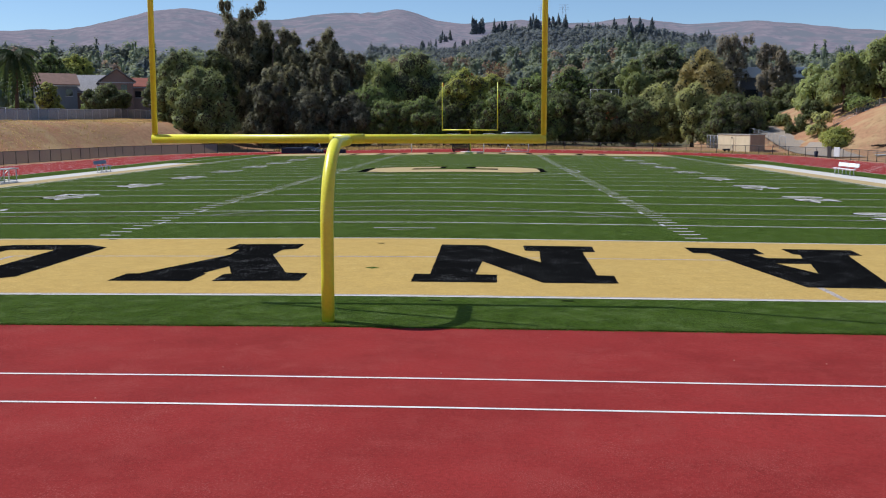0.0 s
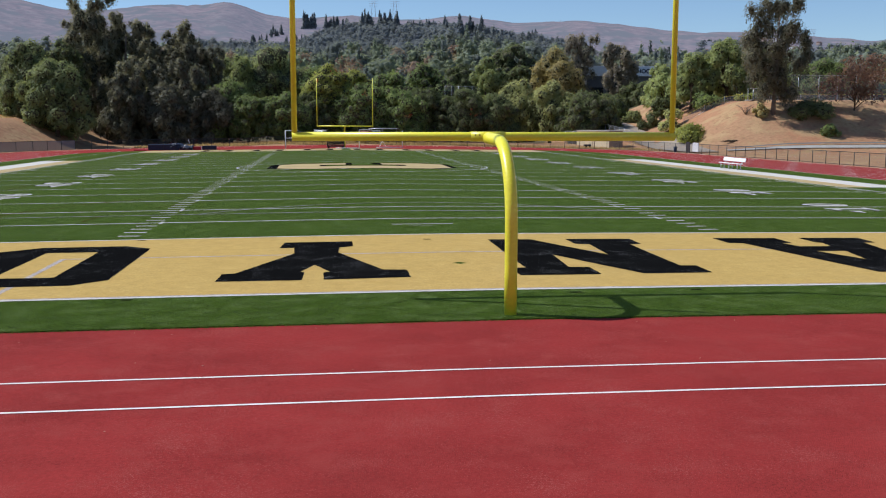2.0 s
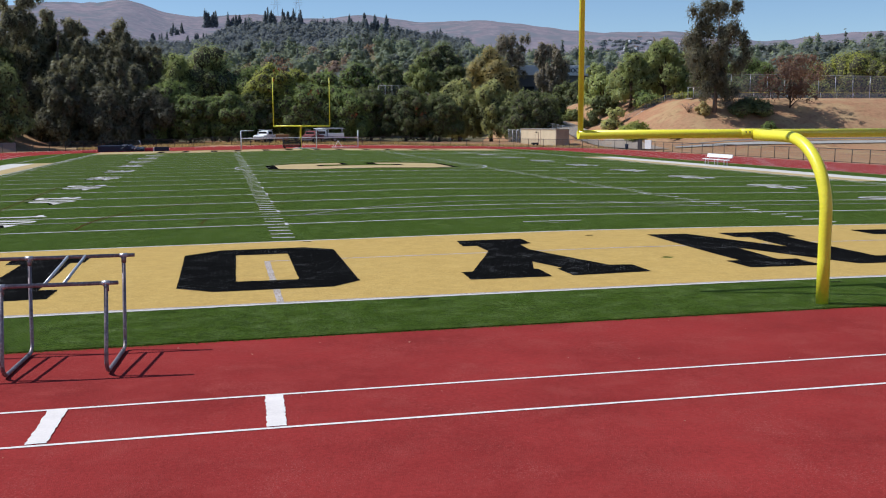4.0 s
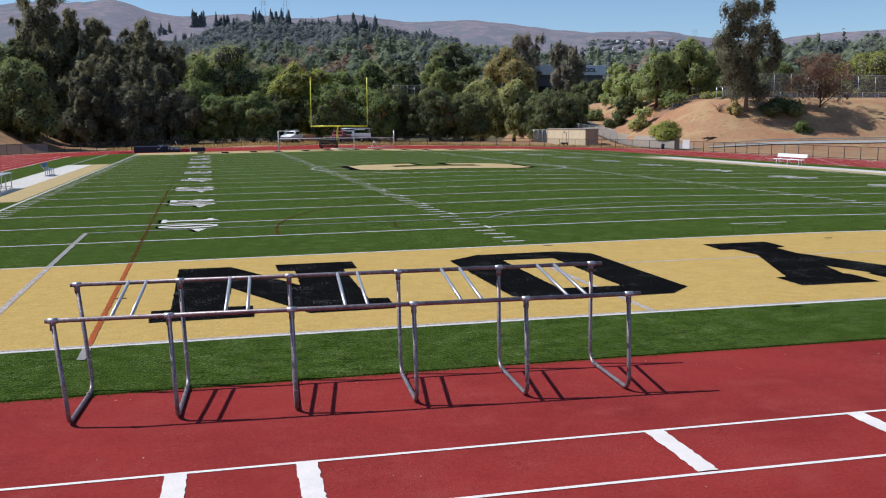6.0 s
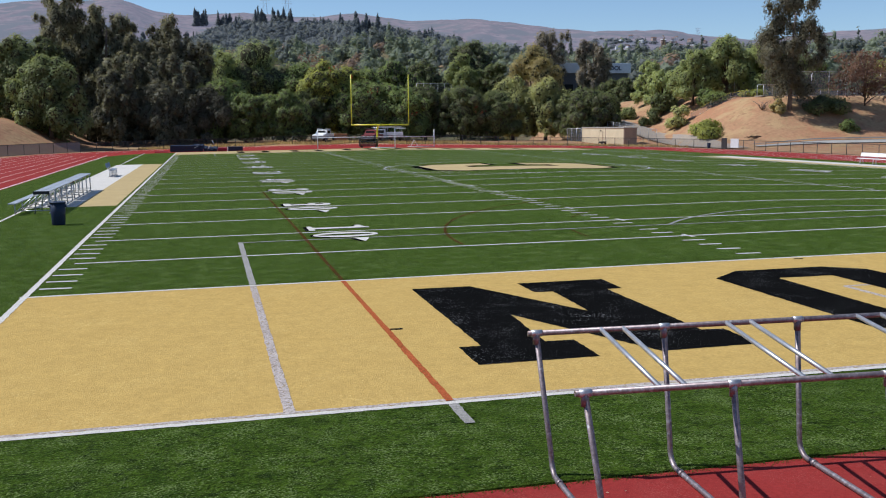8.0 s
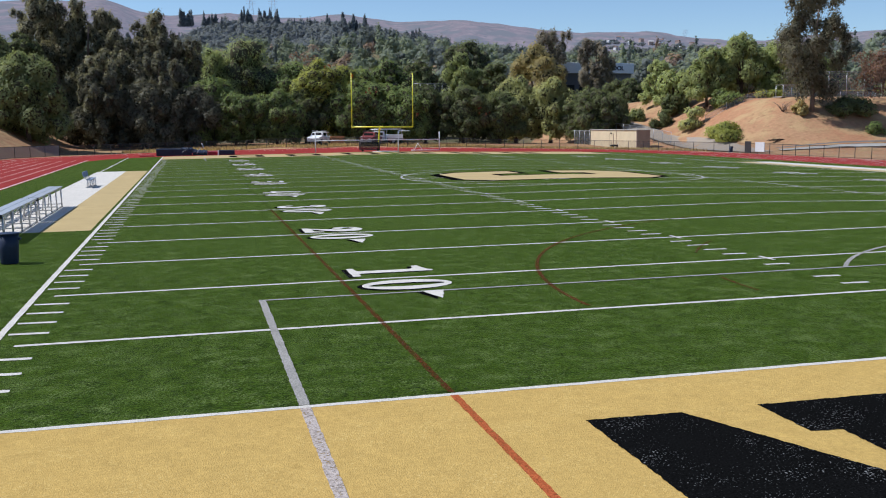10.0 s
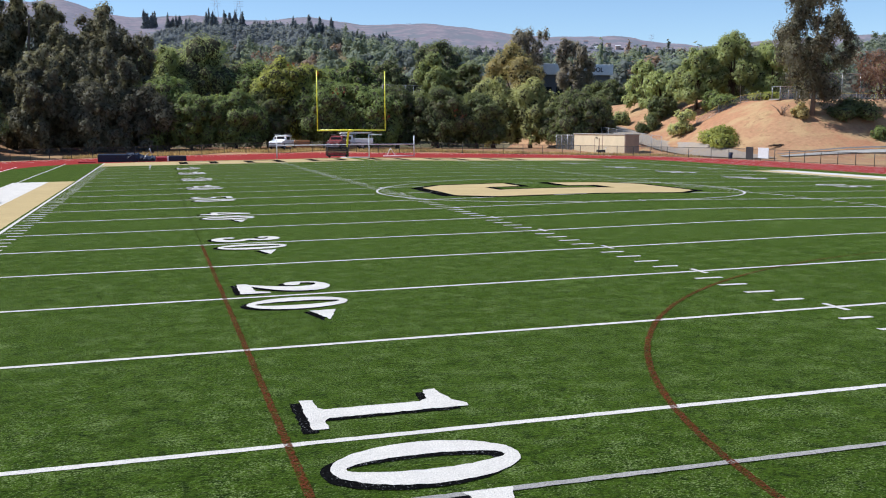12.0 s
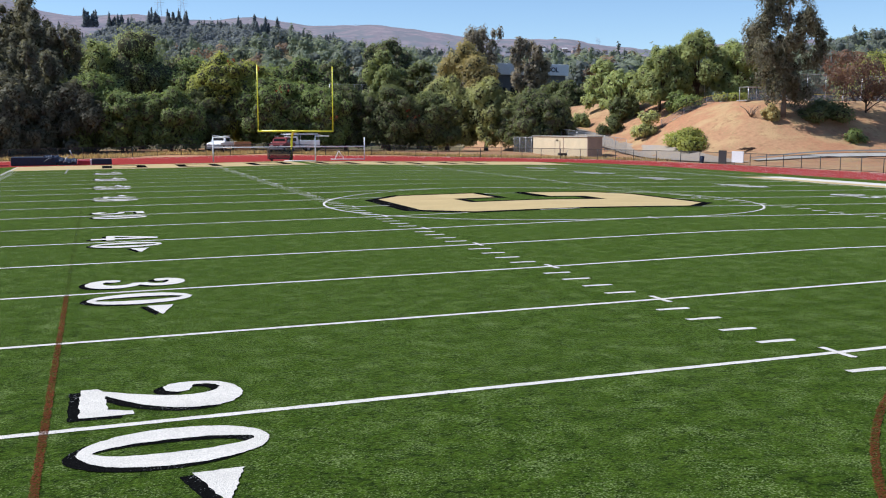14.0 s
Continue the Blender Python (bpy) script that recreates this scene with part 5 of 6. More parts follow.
def trunk_mesh(name, height, r, limbs, material, rng, lean=0.05, fork=0.35):
    bm = bmesh.new()
    pts = [(lean * height * (k / 6) ** 2 + 0.08 * r * math.sin(k), 0.05 * r * math.cos(2 * k), height * k / 6) for k in range(7)]
    tube([(p[0], p[1], p[2] - (0.3 if k == 0 else 0)) for k, p in enumerate(pts)], [r * (1.35 if k == 0 else 1 - 0.12 * k) for k in range(7)], 9, bm)
    for bx, by, bz in limbs:
        z0 = height * (fork + 0.3 * rng.random())
        x0 = lean * height * (z0 / height) ** 2
        mid = (x0 + (bx - x0) * 0.45, by * 0.45, z0 + (bz - z0) * 0.6)
        tube([(x0, 0, z0), mid, (bx, by, bz)], [r * 0.5, r * 0.33, r * 0.10], 6, bm)
    me = bpy.data.meshes.new(name)
    bm.to_mesh(me)
    bm.free()
    me.materials.append(material)
    return me


def crown_blobs(kind, H, R, rng):
    """The rounded leaf masses of one crown of height H and radius R, at true size, with leaf size, droop and bare stem."""
    U = lambda a, b: a + (b - a) * rng.random()
    blobs = []
    if kind in ("eucalyptus", "gum"):
        gum = kind == "gum"
        masses = int(10 + H * 0.5) if not gum else int(8 + H * 0.42)
        for k in range(masses):
            # foliage hangs in separate masses, with dark hollows and sky between them
            q = (k + U(0.2, 0.8)) / masses
            q = (0.22 if gum else 0.10) + (0.74 if gum else 0.84) * q
            prof = R * ((0.30 + 0.70 * smooth((q - 0.2) / 0.45)) * (1.0 - 0.5 * smooth((q - 0.8) / 0.25)) if gum else 0.35 + 0.65 * math.sin(math.pi * min(1, q * 0.95)) ** 0.8)
            a, d = 2.4 * k + U(-0.5, 0.5), U(0.25, 0.8) * prof
            cr = U(0.26, 0.42) * R * (1.1 - 0.25 * q)
            for j in range(7 if gum else 6):
                rr = U(0.34, 0.62) * cr
                b, e = U(0, 6.28), U(0.2, 1.0) * cr
                blobs.append((d * math.cos(a) + e * math.cos(b), d * math.sin(a) + e * math.sin(b), min(q * H + U(-1.1, 0.9) * cr, H - rr), rr, rr, rr * U(1.1, 1.8)))
        return blobs, 0.165 if gum else 0.19, 0.6, 0.3, 0.45 if gum else 0.6
    if kind in ("pepper", "weeping"):
        n = int(40 + R * 4)
        for k in range(n):
            a = U(0, 6.28)
            el = U(-0.45 if kind == "pepper" else -0.72, 1.0)
            c = math.sqrt(max(0.0, 1 - el * el)) if el > 0 else 1.0
            q = U(0.5, 0.92)
            rr = U(0.10, 0.28 if kind == "pepper" else 0.32) * R
            blobs.append((R * q * c * math.cos(a), R * q * c * math.sin(a), H * (0.42 + 0.46 * el * U(0.8, 1.0)), rr, rr, rr * U(0.9, 1.25)))
        if kind == "weeping":
            blobs.append((0, 0, H * 0.5, R * 0.7, R * 0.7, H * 0.34))
        return blobs, 0.19, min(1.2, 0.14 * H), 0.15, 0.55 if kind == "pepper" else 0.72
    if kind == "round":
        n = int(64 + R * 8)
        for k in range(n):
            a = U(0, 6.28)
            el = U(-0.75, 1.0)
            c = math.sqrt(max(0.0, 1 - el * el))
            c = max(c, 0.85) if el < 0 else c
            q = U(0.5, 0.95)
            rr = U(0.09, 0.26) * R
            blobs.append((R * q * c * math.cos(a), R * q * c * math.sin(a), H * 0.47 + 0.44 * H * el * U(0.85, 1.0), rr, rr, rr * U(0.8, 1.1)))
        blobs.append((0, 0, H * 0.45, R * 0.72, R * 0.72, H * 0.40))
        return blobs, 0.19, 0.15, 0.10, 0.78
    if kind == "bush":
        for k in range(14):
            a, q = U(0, 6.28), U(0.1, 0.8) * R
            rr = U(0.25, 0.42) * R
            blobs.append((q * math.cos(a), q * math.sin(a), max(0.18, U(0.2, 0.85) - 0.35 * q / R) * H, rr, rr, min(rr, H * 0.35)))
        return blobs, 0.20, 0.1, 0.05, 0.7
    if kind == "open":
        for k in range(22):
            a, q = U(0, 6.28), U(0.15, 0.9) * R
            rr = U(0.2, 0.34) * R
            blobs.append((q * math.cos(a), q * math.sin(a), H * (U(0.48, 0.9) - 0.12 * q / R), rr, rr, rr * 0.8))
        return blobs, 0.24, 0.3, 0.45, 0.0
    for k in range(14):
        q = (k + U(0, 0.8)) / 14
        rr = R * (0.30 + 0.30 * U(0, 1)) * (1 - 0.75 * q ** 2.2)
        a, e = U(0, 6.28), 0.55 * R * (1 - q) * U(0.3, 1.0)
        blobs.append((e * math.cos(a), e * math.sin(a), H * (0.08 + 0.86 * q), rr, rr, H * U(0.07, 0.12)))
    return blobs, 0.6, 0.0, 0.1, 0.7


TREE_SEED = [100]


def plant(kind, leaf, x, y, z0, height, radius, label, name="tree", category="tree", group=""):
    """Builds and sets one tree: a tapered trunk with limbs, and a crown of many small leaf clumps."""
    TREE_SEED[0] += 7
    rng = np.random.default_rng(TREE_SEED[0])
    blobs, size, droop, bare, core = crown_blobs(kind, height, radius, rng)
    top = empty(name, Matrix.Translation((x, y, z0)), label, category, group)
    if y > 170:
        size *= 1.45
    area = sum(4 * math.pi * (b[3] * b[4] * b[5]) ** (2 / 3) for b in blobs[:-1]) * 0.6
    n = int(min(26000 if y < 170 else 15000, max(1400, area * 2.0 / size ** 2)))
    if kind == "open":
        n = int(n * 0.22)
    r = max(0.04, 0.018 * height * (1.5 if kind in ("pepper", "weeping", "round") else 1.0))
    stem = height * {"eucalyptus": 0.8, "gum": 0.85, "pepper": 0.5, "weeping": 0.45, "round": 0.45, "bush": 0.3, "open": 0.6, "cypress": 0.8}[kind]
    hang(new("trunk", trunk_mesh("trunk", stem, r, [(b[0] * 0.8, b[1] * 0.8, b[2]) for b in blobs[:9]], M_BARKP if kind in ("eucalyptus", "gum") else M_BARK, rng, fork=0.35, lean=0.03)), top)
    crown = hang(new("crown", leaf_mesh("crown", blobs, n, size, leaf, rng, min(droop, 0.45), 0.5 if kind in ("eucalyptus", "gum", "open") else 0.74, 0.28, 1.04)), top)
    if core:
        hang(new("inner_crown", core_mesh("inner_crown", blobs, M_TWIGSHADE if kind != "cypress" else leaf, core)), crown)
    return top


EUC, PEP, DUSK, DRK, SHR = ("tall grey-green eucalyptus with drooping foliage", "bright green weeping pepper tree", "dusky green weeping pepper tree", "dense dark green tree in the row behind the track", "rounded dark green shrub behind the track fence")
OLV, RED, BRT = ("brown olive tree with thinning foliage", "thin tree with reddish brown foliage on the mound", "bright yellow green leafy tree")
ROWS = [
    # kind, foliage, x, y, base, top, radius, label
    ("weeping", L_PEPPERD, -41.5, 124.0, 1.2, 13.6, 5.0, DUSK), ("weeping", L_PEPPERD, -46.5, 129.5, 2.6, 16.4, 4.8, DUSK),
    ("round", L_DARK, -49.5, 140.0, 2.8, 16.0, 4.6, DRK), ("round", L_DARK, -45.0, 141.0, 2.4, 17.6, 4.2, DRK),
    ("round", L_DARK, -53.5, 146.0, 3.5, 15.0, 4.5, DRK),
    ("eucalyptus", L_EUC, -41.2, 151.0, 1.6, 26.2, 6.6, EUC), ("eucalyptus", L_EUC, -36.4, 149.0, 1.5, 22.6, 4.4, EUC),
    ("eucalyptus", L_EUC, -43.0, 154.0, 1.6, 24.0, 5.0, EUC), ("eucalyptus", L_EUC, -33.5, 151.0, 1.4, 20.6, 4.8, EUC),
    ("eucalyptus", L_EUC, -26.8, 148.0, 1.0, 20.8, 5.6, EUC), ("eucalyptus", L_EUC, -30.5, 145.0, 1.0, 17.2, 4.4, EUC), ("eucalyptus", L_EUCD, -22.0, 146.0, 1.0, 17.0, 5.0, EUC),
    ("eucalyptus", L_EUC, -33.5, 139.0, 1.0, 14.0, 4.6, EUC), ("eucalyptus", L_EUCD, -26.0, 139.5, 0.9, 13.6, 5.0, DRK), ("weeping", L_SHRUB, -18.0, 141.0, 0.9, 11.0, 5.0, DRK),
    ("weeping", L_PEPPERD, -11.4, 165.0, 0.7, 19.0, 7.8, DUSK), ("weeping", L_PEPPER, -18.2, 160.0, 1.2, 18.2, 4.8, PEP), ("round", L_SHRUB, -3.5, 162.0, 1.0, 15.0, 5.0, DRK),
    ("round", L_SHRUB, -8.9, 138.5, 0.7, 8.4, 4.8, SHR), ("round", L_BRIGHT, -1.8, 144.0, 0.8, 13.8, 4.8, BRT), ("round", L_SHRUB, 4.6, 141.0, 0.6, 10.5, 5.2, SHR),
    ("round", L_SHRUB, 10.2, 140.0, 0.6, 9.6, 4.7, SHR), ("round", L_DARK, 21.2, 142.5, 0.3, 9.5, 5.4, SHR), ("round", L_BRIGHT, 2.8, 150.0, 0.8, 13.4, 4.4, BRT),
    ("round", L_SHRUB, -14.9, 138.5, 0.8, 8.4, 4.6, SHR), ("weeping", L_EUCD, -21.0, 137.5, 0.7, 9.4, 4.4, SHR), ("weeping", L_EUCD, -27.5, 135.0, 0.9, 9.6, 4.4, SHR), ("eucalyptus", L_EUCD, -34.0, 134.0, 1.0, 11.0, 4.6, SHR),
    ("round", L_DARK, -4.0, 143.0, 0.7, 9.6, 4.6, SHR), ("round", L_DARK, 15.4, 144.5, 0.5, 9.8, 4.8, SHR), ("round", L_DARK, 26.8, 141.0, 0.3, 8.6, 4.2, SHR),
    ("round", L_DARK, 48.8, 240.0, 3.0, 26.4, 7.6, DRK), ("pepper", L_PEPPER, 33.4, 188.0, 2.0, 19.4, 4.9, PEP), ("round", L_DARK, 39.8, 186.0, 1.2, 17.0, 4.6, DRK),
    ("round", L_SHRUB, 22.0, 205.0, 3.0, 18.0, 6.5, DRK), ("round", L_SHRUB, 12.0, 190.0, 2.0, 15.5, 6.0, DRK), ("round", L_DARK, 31.0, 220.0, 3.0, 19.0, 6.0, DRK), ("open", L_RED, 3.0, 215.0, 4.0, 21.0, 6.0, "russet brown tree among green trees"),
    ("pepper", L_OLIVE, 46.0, 178.0, 0.8, 20.0, 6.8, OLV), ("weeping", L_OLG, 32.6, 150.0, -0.1, 12.6, 4.7, DUSK), ("weeping", L_OLG, 37.6, 146.5, -0.1, 11.6, 4.6, DUSK),
    ("gum", L_EUCG, 55.6, 195.0, 2.6, 23.2, 5.4, EUC), ("gum", L_EUCG, 62.6, 187.0, 3.4, 20.8, 4.5, EUC),
    ("round", L_DARK, 42.6, 140.0, 0.0, 9.2, 5.9, DRK), ("round", L_DARK, 49.5, 150.0, 2.5, 9.0, 3.6, DRK),
    ("pepper", L_PEPPER, 59.0, 150.0, 5.2, 15.2, 3.2, PEP), ("pepper", L_PEPPER, 56.0, 138.5, 5.0, 13.0, 3.0, PEP),
    ("pepper", L_PEPPER, 57.6, 130.5, 6.2, 15.6, 4.2, PEP), ("pepper", L_PEPPER, 63.4, 130.0, 6.3, 18.4, 4.9, PEP), ("pepper", L_PEPPER, 69.0, 128.5, 6.8, 17.0, 4.3, PEP),
    ("round", L_DARK, 55.2, 136.2, 4.4, 7.8, 2.3, SHR),
    ("gum", L_GUM, 61.3, 108.2, 4.6, 21.0, 5.9, "tall grey-green eucalyptus leaning on the mound"),
    ("open", L_RED, 73.4, 107.8, 3.2, 12.8, 4.8, RED),
    ("round", L_BRIGHT, 106.0, 140.0, 7.2, 15.4, 8.0, BRT), ("round", L_SHRUB, 92.0, 152.0, 7.5, 15.5, 5.5, DRK), ("round", L_DARK, 80.0, 160.0, 7.5, 16.5, 6.5, DRK), ("round", L_DARK, 116.0, 150.0, 7.5, 17.5, 6.5, DRK), ("open", L_RED, 88.0, 128.0, 7.0, 15.5, 5.0, RED),
    ("round", L_DARK, 72.0, 170.0, 6.0, 13.4, 6.0, DRK), ("round", L_DARK, 63.0, 172.0, 4.0, 12.4, 5.0, DRK), ("round", L_SHRUB, 79.0, 171.0, 5.0, 13.0, 5.0, DRK),
    ("pepper", L_BRIGHT, -90.0, 190.0, 7.2, 20.6, 5.4, BRT), ("round", L_SHRUB, -84.0, 166.0, 6.8, 18.6, 4.4, DRK), ("round", L_DARK, -62.9, 140.0, 6.1, 10.8, 3.8, DRK), ("round", L_BRIGHT, -73.6, 141.0, 6.3, 11.4, 2.1, "lime green garden tree above the bank"),
]
for kind, leaf, x, y, z0, z1, rad, label in ROWS:
    base = min(z0, ground_z(x, y)) if y < 175 else ground_z(x, y)
    plant(kind, leaf, x, y, base - 0.05, max(z1 - base, 4), rad, label)
BUSH = [
    (51.9, 124.6, 4.6, 2.1, L_OLG, "pale green bush on the mound slope"), (50.2, 112.6, 2.6, 3.7, L_BRIGHT, "low yellow green bush on the mound slope"),
    (66.5, 107.0, 2.6, 3.4, L_DARK, "spreading dark juniper under the eucalyptus"), (66.8, 101.8, 1.7, 1.5, L_SHRUB, "small grey green bush at the mound foot"),
    (59.3, 108.0, 2.2, 1.3, L_OLIVE, "yellowing bush at the eucalyptus trunk"), (52.3, 145.0, 3.2, 2.0, L_PEPPER, "pale green bush beside the ramp"),
    (51.8, 134.0, 2.9, 2.1, L_DARK, "small dark tree on the mound slope"), (58.6, 126.0, 2.4, 3.0, L_SHRUB, "dark green bush on the mound crest"), (64.2, 123.0, 1.5, 2.4, L_BRIGHT, "yellow green ground cover on the mound crest"),
    (48.0, 146.0, 3.6, 2.4, L_SHRUB, "leafy green bush beside the ramp"), (-66.5, 141.5, 2.2, 2.2, L_SHRUB, "green garden bush above the bank"), (-73.0, 143.0, 1.8, 2.0, L_BRIGHT, "yellow green garden bush above the bank"),
    (-79.5, 143.5, 2.4, 2.4, L_SHRUB, "green garden bush above the bank"), (84.0, 96.5, 1.4, 1.5, L_SHRUB, "small grey green bush at the mound foot"),
]
for x, y, h, r, leaf, label in BUSH:
    plant("bush", leaf, x, y, ground_z(x, y) - 0.05, h, r, label, "bush", "bush")
twig = empty("bush", Matrix.Translation((58.0, 110.0, ground_z(58, 110))), "leafless dry twiggy bush on the mound", "bush")
bm = bmesh.new()
for k in range(26):
    a, l = random.uniform(0, 6.28), random.uniform(0.8, 1.7)
    tube([(0, 0, -0.1), (0.5 * l * math.cos(a), 0.5 * l * math.sin(a), 0.6 * l), (1.0 * l * math.cos(a + 0.3), 1.0 * l * math.sin(a + 0.3), 0.95 * l)], [0.03, 0.02, 0.008], 5, bm)
part("twigs", bm, M_BARKP, twig)
brush = empty("brush_pile", Matrix.Translation((53.4, 104.0, ground_z(53.4, 104.0))), "dark dry brush pile at the mound foot", "brush pile")
bm = bmesh.new()
for k in range(22):
    a, l, x = random.uniform(-0.6, 0.6), random.uniform(0.5, 1.1), random.uniform(-0.9, 0.9)
    tube([(x - l * math.cos(a), -l * math.sin(a), 0.03 + 0.3 * random.random()), (x, 0, 0.12 + 0.25 * random.random()), (x + l * math.cos(a), l * math.sin(a), 0.05 + 0.3 * random.random())], [0.02, 0.04, 0.015], 5, bm)
part("branches", bm, M_BARK, brush)


def berries():
    """Orange and red blossom on a few shrubs."""
    rng = np.random.default_rng(5)
    for x, y, z, r in ((4.4, 132.8, 8.2, 1.2), (21.8, 134.2, 5.0, 1.3), (-0.6, 140.8, 11.6, 1.1), (11.0, 132.4, 4.6, 0.8)):
        g = empty("blossom", Matrix.Translation((x, y, z)), "orange red blossom on a dark shrub", "blossom")
        for k in range(6):
            q = rng.normal(size=3)
            q = q / np.linalg.norm(q) * r * (0.5 + 0.5 * rng.random())
            hang(new("flower", leaf_mesh("flower", [(q[0], q[1], q[2] * 0.7, 0.10, 0.10, 0.10)], 5, 0.17, L_BERRY, rng)), g)


berries()


def palm(x, y, h, size, seed):
    g = empty("palm_tree", Matrix.Translation((x, y, ground_z(x, y) - 0.1)), "tall palm tree with drooping fronds above the bank", "palm", "palms above the bank")
    part("trunk", tube([(0, 0, 0), (0.1, 0, h * 0.3), (0.14, 0.05, h * 0.7), (0.0, 0, h)], [0.34, 0.26, 0.23, 0.26], 10), M_BARK, g)
    rng = random.Random(seed)
    for k in range(54):
        a = k * 2.4
        up = rng.uniform(-1.0, 1.0)
        L = rng.uniform(4.6, 6.4) * size
        v, f = [], []
        n = 14
        bow = rng.uniform(-0.18, 0.18)
        for i in range(n + 1):
            q = i / n
            r = L * q * (0.85 - 0.2 * q)
            z = h + up * L * 0.5 * q - L * 1.05 * q * q * (0.75 - 0.2 * up)
            ca, sa = math.cos(a + bow * q), math.sin(a + bow * q)
            v.append((r * ca, r * sa, z + 0.03))
            if i == n:
                break
            # one pair of hanging leaflets at each step, joined along the stalk
            ll = (0.85 * math.sin(math.pi * min(1, q * 0.9 + 0.12)) + 0.1) * size
            for s in (-1, 1):
                v.append(((r + 0.3) * ca - s * 0.55 * ll * sa, (r + 0.3) * sa + s * 0.55 * ll * ca, z - ll * 0.75 - 0.1 * rng.random()))
            f += [(3 * i, 3 * i + 1, 3 * i + 3), (3 * i, 3 * i + 3, 3 * i + 2)]
        raw("frond", v, f, L_PALM, g)
        part("stalk", tube([v[3 * i] for i in range(0, n + 1, 2)], 0.03 * size, 4), L_PALM, g.children[-1])


palm(-63.6, 109, 9.2, 0.92, 3)
palm(-72.8, 106, 9.6, 0.95, 5)
palm(-84.5, 152, 11.5, 1.1, 8)


def far_woods():
    """Trees too many to count on the slopes behind: broad, tall and pointed ones, in three shades."""
    rng = np.random.default_rng(21)
    groves = {"green": [], "dusky": [], "russet": []}
    for k in range(2500):
        az = -34 + 84 * rng.random()
        r = 225 + 400 * rng.random() ** 1.2
        x, y = r * math.sin(radians(az)), r * math.cos(radians(az))
        h = 4.0 + 8 * rng.random() ** 1.4
        z = ground_z(x, y)
        w = 0.26 * h + 0.5 + 1.5 * rng.random()
        shade = noise.noise((x * 0.012, y * 0.012, 5)) + 0.5 * rng.normal()
        blobs = groves["russet" if rng.random() < 0.06 else "dusky" if shade > 0.1 else "green"]
        if rng.random() < 0.12:
            # a pointed one
            h *= 1.3
            w *= 0.7
            for q in range(4):
                u = w * (1 - 0.22 * q)
                blobs.append((x, y, z + h * (0.2 + 0.22 * q), u, u, h * 0.2))
        else:
            blobs.append((x, y, z + h * 0.42, w, w, h * 0.5))
            for q in range(4):
                a, u = 6.28 * rng.random(), w * (0.35 + 0.3 * rng.random())
                blobs.append((x + 0.62 * w * math.cos(a), y + 0.62 * w * math.sin(a), z + h * (0.45 + 0.45 * rng.random()), u, u, u * 1.05))
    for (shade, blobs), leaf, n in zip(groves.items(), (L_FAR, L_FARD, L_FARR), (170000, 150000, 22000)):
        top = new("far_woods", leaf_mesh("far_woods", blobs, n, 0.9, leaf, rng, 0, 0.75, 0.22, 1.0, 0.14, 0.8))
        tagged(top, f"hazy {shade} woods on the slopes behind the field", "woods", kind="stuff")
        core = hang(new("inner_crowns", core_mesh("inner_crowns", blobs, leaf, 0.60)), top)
        tagged(core, "shaded inner mass of the woods", kind="stuff")


far_woods()
# dark conifers along the crest
rng = random.Random(9)
for az0, n, spread, el, hh in ((-0.55, 7, 0.42, 5.35, 37), (0.82, 9, 0.56, 5.2, 36), (2.66, 8, 0.32, 5.35, 39), (3.55, 5, 0.2, 5.4, 38), (4.2, 8, 0.36, 5.4, 38), (5.25, 4, 0.3, 5.5, 20), (6.2, 4, 0.35, 5.5, 18), (7.2, 3, 0.12, 5.2, 34), (7.95, 6, 0.18, 4.75, 46), (8.8, 10, 0.55, 4.85, 42), (10.3, 6, 0.6, 4.7, 30), (12.0, 5, 0.7, 4.6, 26), (-2.5, 8, 0.35, 4.9, 22), (-3.5, 8, 0.6, 4.55, 15), (-1.5, 9, 0.7, 4.55, 15)):
    for k in range(n):
        az = az0 + rng.uniform(-spread, spread)
        d, z = hill_at(az, el + rng.uniform(-0.08, 0.08))
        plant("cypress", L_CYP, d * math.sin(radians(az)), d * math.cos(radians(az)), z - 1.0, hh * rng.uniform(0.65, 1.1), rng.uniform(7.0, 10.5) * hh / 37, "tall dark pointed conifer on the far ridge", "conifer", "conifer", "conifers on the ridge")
for az0, n, spread, dist, hh in ((-20, 4, 0.8, 300, 14), (-18, 5, 0.7, 310, 15), (12.6, 2, 0.3, 300, 13), (-16.5, 3, 0.4, 330, 15)):
    for k in range(n):
        a = radians(az0 + rng.uniform(-spread, spread))
        d = dist + rng.uniform(-12, 12)
        x, y = d * math.sin(a), d * math.cos(a)
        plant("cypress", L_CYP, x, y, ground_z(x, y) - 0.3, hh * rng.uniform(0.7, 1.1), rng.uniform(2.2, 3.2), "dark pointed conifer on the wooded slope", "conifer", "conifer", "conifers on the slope")

